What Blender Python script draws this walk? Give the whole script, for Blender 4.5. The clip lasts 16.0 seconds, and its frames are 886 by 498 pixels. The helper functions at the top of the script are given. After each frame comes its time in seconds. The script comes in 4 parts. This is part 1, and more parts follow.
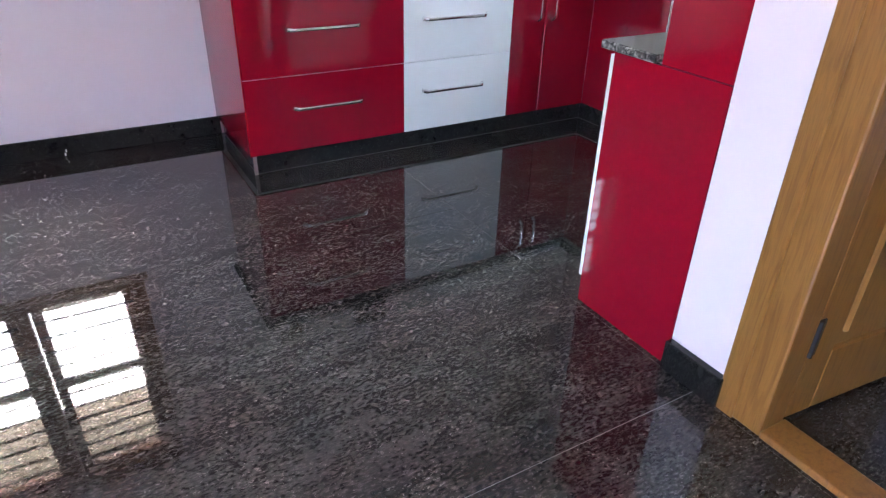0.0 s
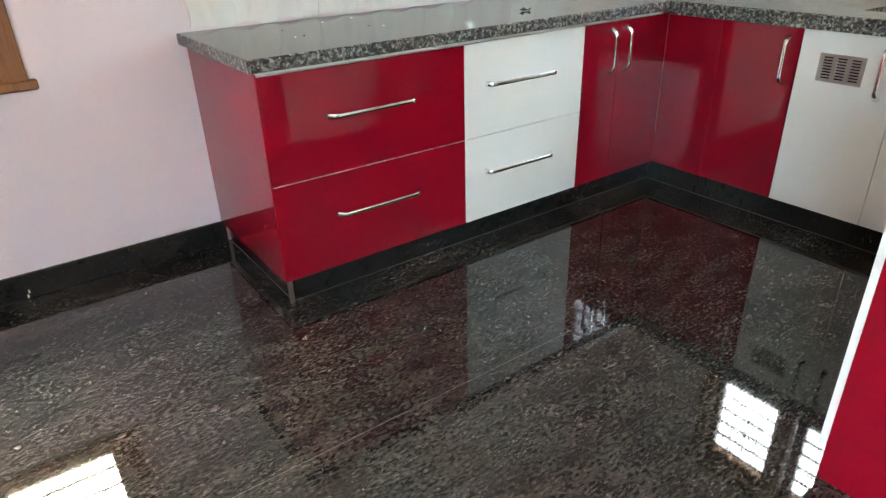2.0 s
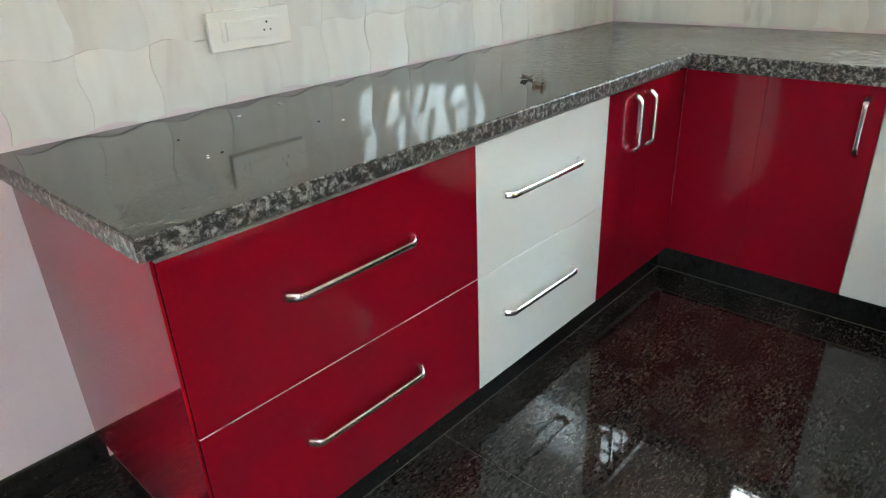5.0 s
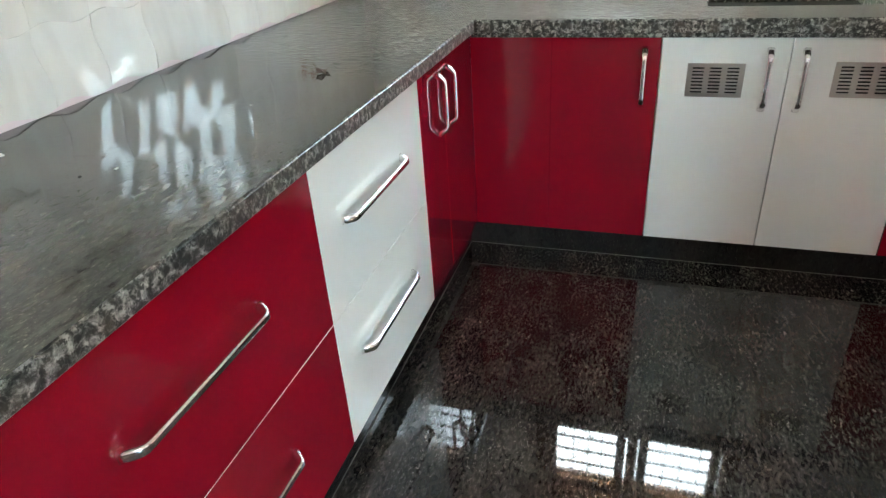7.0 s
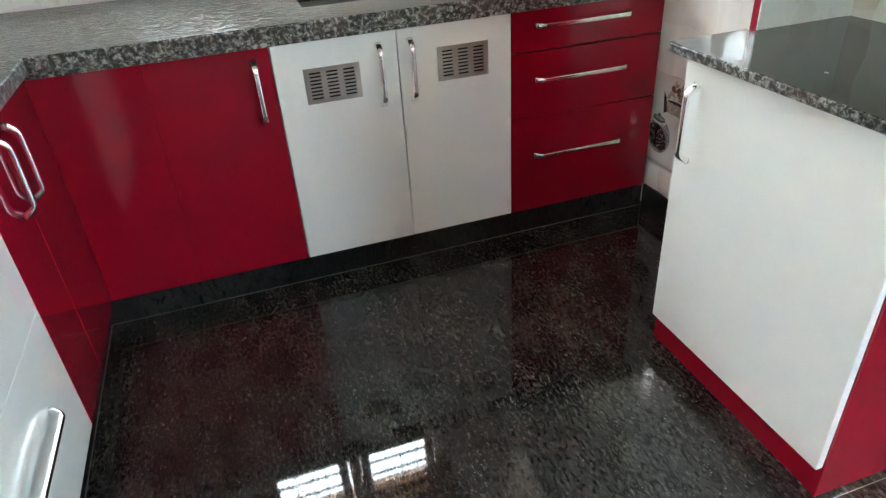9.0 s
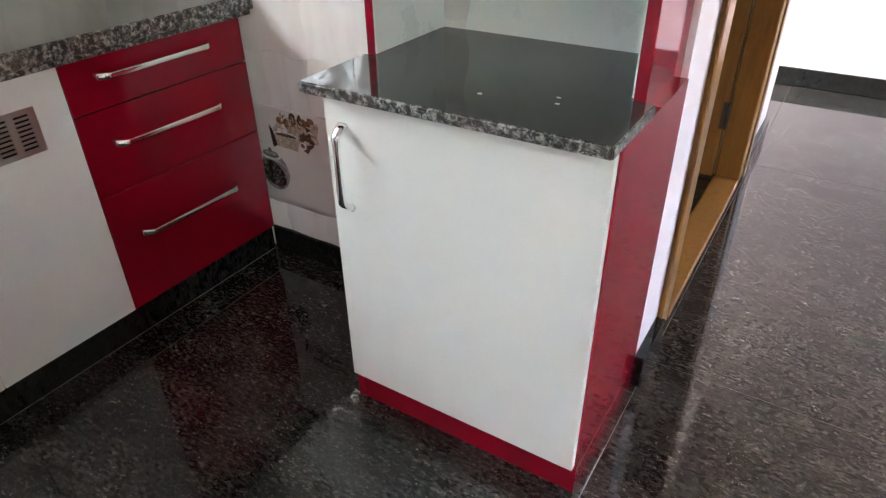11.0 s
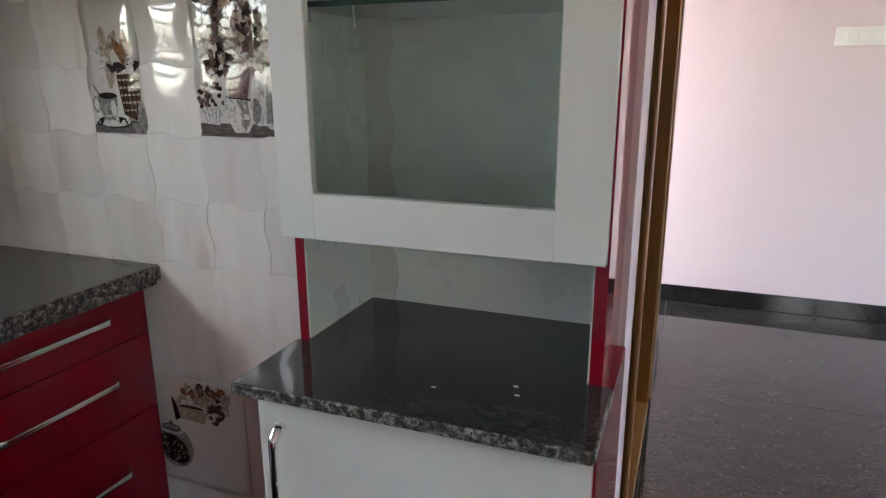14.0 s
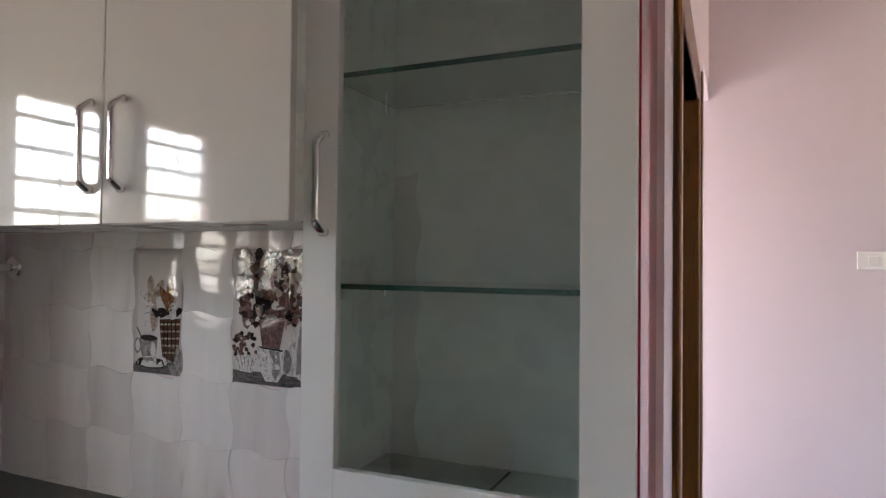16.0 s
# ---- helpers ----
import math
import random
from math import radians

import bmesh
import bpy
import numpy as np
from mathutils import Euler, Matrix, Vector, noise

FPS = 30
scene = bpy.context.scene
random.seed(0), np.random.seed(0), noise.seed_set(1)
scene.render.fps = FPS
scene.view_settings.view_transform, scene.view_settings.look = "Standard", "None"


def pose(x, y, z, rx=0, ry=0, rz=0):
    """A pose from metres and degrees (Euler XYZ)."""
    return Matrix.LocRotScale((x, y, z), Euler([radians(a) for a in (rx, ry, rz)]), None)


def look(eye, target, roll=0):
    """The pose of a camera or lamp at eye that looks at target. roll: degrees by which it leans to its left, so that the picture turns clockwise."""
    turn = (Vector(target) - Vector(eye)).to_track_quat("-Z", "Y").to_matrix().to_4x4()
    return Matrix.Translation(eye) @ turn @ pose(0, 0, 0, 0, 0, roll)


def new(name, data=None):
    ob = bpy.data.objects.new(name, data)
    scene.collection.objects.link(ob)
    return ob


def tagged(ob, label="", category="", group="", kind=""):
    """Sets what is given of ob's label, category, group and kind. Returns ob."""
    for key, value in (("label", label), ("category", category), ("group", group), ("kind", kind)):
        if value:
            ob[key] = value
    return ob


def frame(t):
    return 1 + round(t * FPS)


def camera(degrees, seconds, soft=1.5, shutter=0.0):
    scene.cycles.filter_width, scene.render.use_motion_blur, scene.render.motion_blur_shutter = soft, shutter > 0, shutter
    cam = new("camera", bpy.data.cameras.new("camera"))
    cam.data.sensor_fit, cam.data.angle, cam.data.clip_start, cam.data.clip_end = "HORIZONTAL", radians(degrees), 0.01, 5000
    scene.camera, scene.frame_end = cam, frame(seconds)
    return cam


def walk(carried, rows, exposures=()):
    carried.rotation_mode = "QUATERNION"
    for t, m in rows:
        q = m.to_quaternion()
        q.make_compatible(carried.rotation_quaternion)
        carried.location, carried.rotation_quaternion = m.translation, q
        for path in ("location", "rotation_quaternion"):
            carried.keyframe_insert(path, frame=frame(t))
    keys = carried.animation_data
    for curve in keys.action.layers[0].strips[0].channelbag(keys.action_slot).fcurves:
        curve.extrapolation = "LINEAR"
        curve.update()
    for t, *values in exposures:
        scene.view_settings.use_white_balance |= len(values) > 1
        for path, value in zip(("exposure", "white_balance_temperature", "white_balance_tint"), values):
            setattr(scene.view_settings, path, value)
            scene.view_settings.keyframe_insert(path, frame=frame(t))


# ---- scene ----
cam = camera(68.6, 16.0, soft=1.3)
PATH = [
    (0, (0.608, 0.885, 1.236), (1.496, 2.381, 0.251), 1.6),
    (0.5, (0.532, 1.086, 1.225), (1.311, 2.665, 0.277), -0.8),
    (1, (0.548, 1.343, 1.215), (1.413, 2.932, 0.361), -0.8),
    (1.5, (0.594, 1.573, 1.233), (1.504, 3.123, 0.354), -0.4),
    (2, (0.582, 1.828, 1.224), (1.608, 3.286, 0.317), -1.7),
    (2.5, (0.578, 2.038, 1.218), (1.722, 3.417, 0.33), -1.4),
    (3, (0.643, 2.272, 1.238), (1.871, 3.659, 0.482), -0.4),
    (3.2, (0.671, 2.353, 1.257), (1.895, 3.748, 0.513), 0.0),
    (5.5, (0.971, 2.885, 1.248), (2.32, 4.052, 0.343), -2.5),
    (6, (1.016, 2.968, 1.252), (2.431, 4.02, 0.306), -1.5),
    (6.5, (1.055, 3.072, 1.257), (2.596, 3.891, 0.281), -2.6),
    (7, (1.06, 3.152, 1.272), (2.704, 3.726, 0.289), -4.1),
    (7.5, (1.11, 3.212, 1.25), (2.829, 3.531, 0.279), -4.0),
    (8, (1.192, 3.26, 1.268), (2.898, 3.365, 0.229), -6.4),
    (8.5, (1.272, 3.273, 1.259), (2.965, 3.074, 0.214), -6.1),
    (9, (1.327, 3.25, 1.255), (2.956, 2.758, 0.205), -3.9),
    (9.5, (1.454, 3.288, 1.242), (2.914, 2.436, 0.173), -3.6),
    (10, (1.545, 3.296, 1.235), (2.812, 2.17, 0.173), -3.1),
    (10.2, (1.587, 3.279, 1.242), (2.761, 2.061, 0.175), -2.0),
    (12.3, (1.813, 3.116, 1.242), (2.453, 1.493, 0.264), -1.2),
    (12.5, (1.834, 3.116, 1.252), (2.441, 1.453, 0.323), -0.5),
    (13, (1.853, 3.145, 1.289), (2.477, 1.421, 0.489), 0.2),
    (13.5, (1.872, 3.119, 1.32), (2.526, 1.351, 0.651), 0.6),
    (14, (1.868, 3.133, 1.362), (2.562, 1.328, 0.852), -0.2),
    (14.5, (1.856, 3.134, 1.412), (2.591, 1.306, 1.069), -0.6),
    (15, (1.849, 3.13, 1.445), (2.586, 1.287, 1.197), -0.4),
    (15.5, (1.854, 3.124, 1.483), (2.62, 1.281, 1.36), 0.3),
    (16, (1.855, 3.131, 1.536), (2.66, 1.3, 1.576), 0.6),
]
walk(cam, [(t, look(eye, target, roll)) for t, eye, target, roll in PATH],
     exposures=[(0, 6.20, 6100, 7), (0.5, 6.15, 6600, 1), (1.2, 6.20, 7000, -4), (2, 6.38, 7500, -6), (2.5, 6.35, 7500, -7), (3, 6.10, 7600, -9), (5, 6.15, 7600, -9), (6.5, 6.32, 7500, -7), (8.3, 6.58, 7100, -9), (9.1, 6.38, 7100, -6), (10, 6.50, 7200, 0), (12.5, 5.36, 6900, -2), (14, 5.06, 6900, 2), (15, 4.92, 6900, 5), (16, 4.75, 6800, 9)])

# ---- world and sun ----
world = bpy.data.worlds.new("sky")
scene.world = world
world.use_nodes = True
wn = world.node_tree.nodes
sky = wn.new("ShaderNodeTexSky")
sky.sky_type, sky.sun_disc = "NISHITA", False
sky.sun_elevation, sky.sun_rotation = radians(60), radians(0)
sky.air_density, sky.dust_density = 0.8, 5.5
wn["Background"].inputs["Strength"].default_value = 0.15
world.node_tree.links.new(sky.outputs[0], wn["Background"].inputs["Color"])
sun = new("sun", bpy.data.lights.new("sun", "SUN"))
sun.data.energy, sun.data.angle, sun.data.color = 1.2, radians(3), (1.0, 0.95, 0.88)
sun.matrix_world = look((0, 9, 15.6), (0, 0, 0))


def sky_lamp(place, target, width, height, watts):
    """Daylight of the open sky in a window's or an added opening."""
    lamp = new("window_daylight", bpy.data.lights.new("window_daylight", "AREA"))
    lamp.data.shape, lamp.data.size, lamp.data.size_y = "RECTANGLE", width, height
    lamp.data.energy, lamp.data.color = watts, (0.93, 0.97, 1.0)
    lamp.matrix_world = look(place, target)


sky_lamp((4.13, 3.08, 1.705), (0, 3.08, 1.705), 1.0, 0.86, 0.40)
# added lamp in the unseen passage opening, brightens the hall's far wall
sky_lamp((4.13, -0.52, 1.07), (0, -0.52, 1.07), 0.68, 1.85, 2.7)


# ---- materials ----
def mat(name, base=(0.5, 0.5, 0.5), rough=0.5, metal=0.0, coat=0.0, ior=1.5):
    m = bpy.data.materials.new(name)
    m.use_nodes = True
    b = m.node_tree.nodes["Principled BSDF"]
    b.inputs["Base Color"].default_value = (*base, 1)
    b.inputs["Roughness"].default_value = rough
    b.inputs["Metallic"].default_value = metal
    b.inputs["Coat Weight"].default_value = coat
    b.inputs["Coat Roughness"].default_value = 0.03
    b.inputs["IOR"].default_value = ior
    return m, m.node_tree.nodes, m.node_tree.links, b


def coords(n, l, scale=(1, 1, 1), turn=(0, 0, 0), kind="Object"):
    tc, mp = n.new("ShaderNodeTexCoord"), n.new("ShaderNodeMapping")
    mp.inputs["Scale"].default_value = scale
    mp.inputs["Rotation"].default_value = [radians(a) for a in turn]
    l.new(tc.outputs[kind], mp.inputs["Vector"])
    return mp.outputs["Vector"]


def noise_tex(n, l, vec, scale, detail=4.0, rough=0.6, distort=0.0):
    t = n.new("ShaderNodeTexNoise")
    t.inputs["Scale"].default_value, t.inputs["Detail"].default_value = scale, detail
    t.inputs["Roughness"].default_value, t.inputs["Distortion"].default_value = rough, distort
    l.new(vec, t.inputs["Vector"])
    return t.outputs["Fac"]


def ramp(n, l, fac, stops):
    r = n.new("ShaderNodeValToRGB")
    e = r.color_ramp.elements
    while len(e) < len(stops):
        e.new(0.5)
    for i, (p, c) in enumerate(stops):
        e[i].position, e[i].color = p, (*c, 1) if isinstance(c, tuple) else (c, c, c, 1)
    l.new(fac, r.inputs["Fac"])
    return r.outputs["Color"]


def mix(n, l, fac, a, b, kind="MIX"):
    x = n.new("ShaderNodeMix")
    x.data_type, x.blend_type = "RGBA", kind
    for k, v in ((0, fac), (6, a), (7, b)):
        if isinstance(v, (int, float)):
            x.inputs[k].default_value = v
        elif isinstance(v, tuple):
            x.inputs[k].default_value = (*v, 1)
        else:
            l.new(v, x.inputs[k])
    return x.outputs[2]


def bump(n, l, b, height, strength, dist=0.001, coat=False):
    u = n.new("ShaderNodeBump")
    u.inputs["Strength"].default_value, u.inputs["Distance"].default_value = strength, dist
    l.new(height, u.inputs["Height"])
    l.new(u.outputs["Normal"], b.inputs["Normal"])
    if coat:
        l.new(u.outputs["Normal"], b.inputs["Coat Normal"])


def laminate(name, base, rough=0.12, coat=0.6, uneven=0.45):
    m, n, l, b = mat(name, base, rough, 0, coat)
    v = coords(n, l)
    f = noise_tex(n, l, v, 2.3, 3)
    dark = tuple(c * 0.93 for c in base)
    l.new(mix(n, l, f, dark, base), b.inputs["Base Color"])
    l.new(ramp(n, l, noise_tex(n, l, v, 9, 5), [(0.35, rough * (1 - uneven)), (0.75, rough * (1 + uneven))]), b.inputs["Roughness"])
    bump(n, l, b, noise_tex(n, l, v, 14, 2), 0.05 if uneven else 0.012, 0.002, True)
    return m


RED = laminate("red_laminate", (0.235, 0.003, 0.016), 0.06, 0.12)
WHITE = laminate("white_laminate", (0.76, 0.78, 0.75), 0.3, 0.5, 0.0)
CREAM = laminate("cream_gloss_laminate", (0.74, 0.73, 0.68), 0.07, 0.9)
INNER = laminate("pale_inner_laminate", (0.77, 0.81, 0.78), 0.35, 0.05)
EDGE = laminate("white_edge_band", (0.8, 0.79, 0.77), 0.4, 0.0)


def paint(name, base):
    m, n, l, b = mat(name, base, 0.6)
    v = coords(n, l)
    f = noise_tex(n, l, v, 1.1, 5)
    l.new(mix(n, l, f, tuple(c * 0.9 for c in base), base), b.inputs["Base Color"])
    bump(n, l, b, noise_tex(n, l, v, 160, 4), 0.12, 0.001)
    return m


PINK = paint("pink_wall_paint", (0.72, 0.62, 0.648))
CEILING = paint("white_ceiling_paint", (0.8, 0.79, 0.77))
PLASTER = paint("outer_plaster", (0.50, 0.47, 0.41))
EARTH = paint("dusty_earth", (0.19, 0.16, 0.12))
GROUT = paint("white_grout", (0.62, 0.61, 0.58))
DARKGROUT = paint("dark_grey_grout", (0.085, 0.083, 0.078))
JOINT = paint("grey_floor_joint", (0.20, 0.195, 0.185))


def granite(name, dark, mid, pale, fleck, scale, rough, grain_turn=25):
    """Polished stone: dark ground, drawn-out mid patches, small pale flecks."""
    m, n, l, b = mat(name, dark, rough, 0, 0.0, 1.55)
    oi = n.new("ShaderNodeObjectInfo")
    v = coords(n, l, (1, 2.2, 1), (0, 0, grain_turn))
    v0 = coords(n, l)
    big = noise_tex(n, l, v0, 1.7 * scale, 4, 0.6)
    patch = noise_tex(n, l, v, 26 * scale, 6, 0.7, 0.4)
    c = ramp(n, l, patch, [(0.38, dark), (0.62, mid)])
    c = mix(n, l, ramp(n, l, big, [(0.35, 0.0), (0.7, 0.7)]), c, tuple(0.55 * (a + d) for a, d in zip(dark, mid)))
    flecks = noise_tex(n, l, v, 75 * scale, 3, 0.65, 0.6)
    thin = noise_tex(n, l, v0, 9 * scale, 3, 0.6)
    amount = mix(n, l, 1.0, ramp(n, l, flecks, [(0.60, 0.0), (0.72, 1.0)]), ramp(n, l, thin, [(0.35, 0.25), (0.65, 1.0)]), "MULTIPLY")
    c = mix(n, l, amount, c, pale)
    specks = noise_tex(n, l, v0, 190 * scale, 2, 0.5)
    c = mix(n, l, ramp(n, l, specks, [(0.66, 0.0), (0.72, fleck)]), c, pale)
    hsv = n.new("ShaderNodeHueSaturation")
    mr = n.new("ShaderNodeMapRange")
    mr.inputs["To Min"].default_value, mr.inputs["To Max"].default_value = 0.82, 1.15
    l.new(oi.outputs["Random"], mr.inputs["Value"])
    l.new(mr.outputs["Result"], hsv.inputs["Value"])
    l.new(c, hsv.inputs["Color"])
    l.new(hsv.outputs["Color"], b.inputs["Base Color"])
    return m, n, l, b, v0


FLOOR, n, l, b = mat("brown_floor_granite", (0.03, 0.028, 0.025), 0.05, 0, 0, 1.52)
v0, v = coords(n, l), coords(n, l, (1, 2.3, 1), (0, 0, 8))
brown = ramp(n, l, noise_tex(n, l, v, 52, 4, 0.64, 0.4), [(0.40, (0.014, 0.011, 0.010)), (0.52, (0.027, 0.021, 0.020)), (0.60, (0.054, 0.042, 0.039)), (0.70, (0.098, 0.080, 0.074))])
olive = ramp(n, l, noise_tex(n, l, v, 58, 4, 0.64, 0.4), [(0.40, (0.012, 0.012, 0.011)), (0.52, (0.025, 0.025, 0.022)), (0.60, (0.050, 0.049, 0.043)), (0.70, (0.098, 0.095, 0.084))])
c = mix(n, l, ramp(n, l, noise_tex(n, l, v0, 2.2, 5, 0.6), [(0.41, 0.0), (0.59, 1.0)]), brown, olive)
c = mix(n, l, 1.0, c, ramp(n, l, noise_tex(n, l, v, 6.0, 3, 0.55, 0.3), [(0.36, 0.65), (0.52, 1.0), (0.68, 1.3)]), "MULTIPLY")
few = ramp(n, l, noise_tex(n, l, v0, 7, 4), [(0.40, 0.10), (0.60, 1.0)])
fl = ramp(n, l, noise_tex(n, l, coords(n, l, (1, 2.0, 1), (0, 0, -22)), 62, 3, 0.6, 0.8), [(0.61, 0.0), (0.67, 0.75)])
c = mix(n, l, mix(n, l, 1.0, few, fl, "MULTIPLY"), c, (0.19, 0.17, 0.155))
fl = ramp(n, l, noise_tex(n, l, v0, 130, 2, 0.5), [(0.68, 0.0), (0.72, 0.7)])
c = mix(n, l, mix(n, l, 1.0, few, fl, "MULTIPLY"), c, (0.34, 0.31, 0.28))
dust = ramp(n, l, noise_tex(n, l, v0, 1.3, 6, 0.65), [(0.48, 0.0), (0.85, 0.05)])
c = mix(n, l, dust, c, (0.20, 0.195, 0.18))
l.new(c, b.inputs["Base Color"])
l.new(ramp(n, l, noise_tex(n, l, v0, 1.6, 4), [(0.3, 0.02), (0.7, 0.045)]), b.inputs["Roughness"])
bump(n, l, b, noise_tex(n, l, v0, 1.4, 2), 0.012, 0.004)
COUNTER, n, l, b, v = granite("grey_counter_granite", (0.022, 0.024, 0.021), (0.09, 0.093, 0.082), (0.24, 0.23, 0.19), 0.3, 1.6, 0.08, 10)
# uneven polish near the corner of the worktop, window glints painted on it
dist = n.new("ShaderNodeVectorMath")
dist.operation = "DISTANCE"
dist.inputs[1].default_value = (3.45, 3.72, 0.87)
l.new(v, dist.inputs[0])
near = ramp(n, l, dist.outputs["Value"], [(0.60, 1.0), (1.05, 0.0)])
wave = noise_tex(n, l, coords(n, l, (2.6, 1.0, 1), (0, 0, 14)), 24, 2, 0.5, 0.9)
# pale colour along the ripples stands for the window's reflection
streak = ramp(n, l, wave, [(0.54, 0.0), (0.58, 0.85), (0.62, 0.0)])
glint = mix(n, l, 1.0, near, streak, "MULTIPLY")
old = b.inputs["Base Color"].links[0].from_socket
l.new(mix(n, l, glint, old, (0.55, 0.55, 0.52)), b.inputs["Base Color"])
l.new(ramp(n, l, noise_tex(n, l, v, 5, 6, 0.65), [(0.3, 0.045), (0.65, 0.085), (0.85, 0.16)]), b.inputs["Roughness"])
bump(n, l, b, mix(n, l, 1.0, near, wave, "MULTIPLY"), 0.9, 0.004)
SMALLSTONE = granite("dark_grey_granite", (0.020, 0.022, 0.020), (0.044, 0.046, 0.041), (0.14, 0.135, 0.11), 0.25, 2.6, 0.06, 10)[0]
BLACK, n, l, b, v = granite("black_skirting_granite", (0.006, 0.006, 0.006), (0.018, 0.017, 0.016), (0.06, 0.06, 0.055), 0.1, 1.2, 0.12)
b.inputs["IOR"].default_value = 1.38
EDGESTONE, n, l, b = mat("sawn_granite_edge", (0.1, 0.1, 0.09), 0.32)
v0 = coords(n, l)
c = ramp(n, l, noise_tex(n, l, v0, 64, 4, 0.66, 0.4), [(0.40, (0.007, 0.007, 0.0065)), (0.48, (0.06, 0.059, 0.055)), (0.55, (0.20, 0.197, 0.185)), (0.64, (0.42, 0.41, 0.38))])
c = mix(n, l, ramp(n, l, noise_tex(n, l, v0, 120, 3, 0.6), [(0.54, 0.0), (0.60, 0.9)]), c, (0.006, 0.006, 0.006))
c = mix(n, l, ramp(n, l, noise_tex(n, l, v0, 18, 3), [(0.52, 0.0), (0.66, 0.28)]), c, (0.14, 0.11, 0.085))
l.new(c, b.inputs["Base Color"])
bump(n, l, b, noise_tex(n, l, v0, 90, 4), 0.5, 0.002)


def wood(name, a, c, rough):
    m, n, l, b = mat(name, a, rough, 0, 0.35)
    b.inputs["Coat Roughness"].default_value = 0.15
    v = coords(n, l, (14, 14, 1.1))
    g = noise_tex(n, l, v, 3.2, 6, 0.6, 1.2)
    col = ramp(n, l, g, [(0.3, a), (0.55, c), (0.75, tuple(x * 0.72 for x in c))])
    fine = noise_tex(n, l, coords(n, l, (90, 90, 3)), 4, 3)
    col = mix(n, l, ramp(n, l, fine, [(0.5, 0.0), (0.8, 0.45)]), col, tuple(x * 0.5 for x in a))
    l.new(col, b.inputs["Base Color"])
    bump(n, l, b, g, 0.15, 0.001)
    return m


TEAK = wood("varnished_teak", (0.17, 0.068, 0.015), (0.26, 0.115, 0.026), 0.35)
DARKTEAK = wood("stained_window_teak", (0.13, 0.045, 0.012), (0.23, 0.085, 0.025), 0.4)
CHROME = mat("chrome", (0.9, 0.9, 0.89), 0.14, 1.0)[0]
STEEL, n, l, b = mat("brushed_steel", (0.36, 0.33, 0.30), 0.32, 1.0)
bump(n, l, b, noise_tex(n, l, coords(n, l, (1, 3, 120)), 8, 3), 0.2, 0.0005)
IRON = mat("dark_iron", (0.03, 0.028, 0.03), 0.5, 0.2)[0]
# flat black for painted shade in recesses and holes, also for dark crumbs
SHADE_CRUMB_BLACK = mat("shade_and_crumb_black", (0.006, 0.006, 0.006), 0.9)[0]
PLASTIC = mat("white_switch_plastic", (0.78, 0.77, 0.74), 0.25)[0]
BRASS = mat("old_brass", (0.35, 0.20, 0.13), 0.35, 1.0)[0]
VENTSTEEL = mat("pale_brushed_steel", (0.42, 0.39, 0.36), 0.34, 1.0)[0]
GLASS, n, l, b = mat("clear_glass", (0.915, 0.975, 0.945), 0.0, 0, 0, 1.45)
b.inputs["Transmission Weight"].default_value = 1.0
GREENEDGE, n, l, b = mat("green_glass_edge", (0.01, 0.06, 0.045), 0.1, 0, 0.3)


def tile_material():
    """Glazed wall tile, off white, every piece with its own marbled cloud and some with a brown streak."""
    m, n, l, b = mat("glazed_wave_tile", (0.7, 0.7, 0.66), 0.05, 0, 0.0)
    oi = n.new("ShaderNodeObjectInfo")
    tc = n.new("ShaderNodeTexCoord")
    add = n.new("ShaderNodeVectorMath")
    add.operation = "ADD"
    sc = n.new("ShaderNodeVectorMath")
    sc.operation = "SCALE"
    comb = n.new("ShaderNodeCombineXYZ")
    for k in range(3):
        l.new(oi.outputs["Random"], comb.inputs[k])
    sc.inputs["Scale"].default_value = 37.0
    l.new(comb.outputs[0], sc.inputs[0])
    l.new(tc.outputs["Object"], add.inputs[0])
    l.new(sc.outputs[0], add.inputs[1])
    mp = n.new("ShaderNodeMapping")
    mp.inputs["Scale"].default_value = (11, 11, 2.2)
    mp.inputs["Rotation"].default_value = (0, 0.18, 0)
    l.new(add.outputs[0], mp.inputs["Vector"])
    f = noise_tex(n, l, mp.outputs["Vector"], 1.0, 3, 0.5, 0.6)
    base = ramp(n, l, f, [(0.30, (0.69, 0.67, 0.64)), (0.5, (0.745, 0.735, 0.705)), (0.7, (0.785, 0.782, 0.755))])
    stripe = ramp(n, l, f, [(0.27, 0.45), (0.36, 0.0)])
    some = ramp(n, l, oi.outputs["Random"], [(0.62, 0.0), (0.66, 1.0)])
    tint = mix(n, l, 1.0, stripe, some, "MULTIPLY")
    col = mix(n, l, tint, base, (0.47, 0.38, 0.33))
    hsv = n.new("ShaderNodeHueSaturation")
    mr = n.new("ShaderNodeMapRange")
    mr.inputs["To Min"].default_value, mr.inputs["To Max"].default_value = 0.90, 1.03
    l.new(oi.outputs["Random"], mr.inputs["Value"])
    l.new(mr.outputs["Result"], hsv.inputs["Value"])
    l.new(col, hsv.inputs["Color"])
    l.new(hsv.outputs["Color"], b.inputs["Base Color"])
    return m


TILE = tile_material()


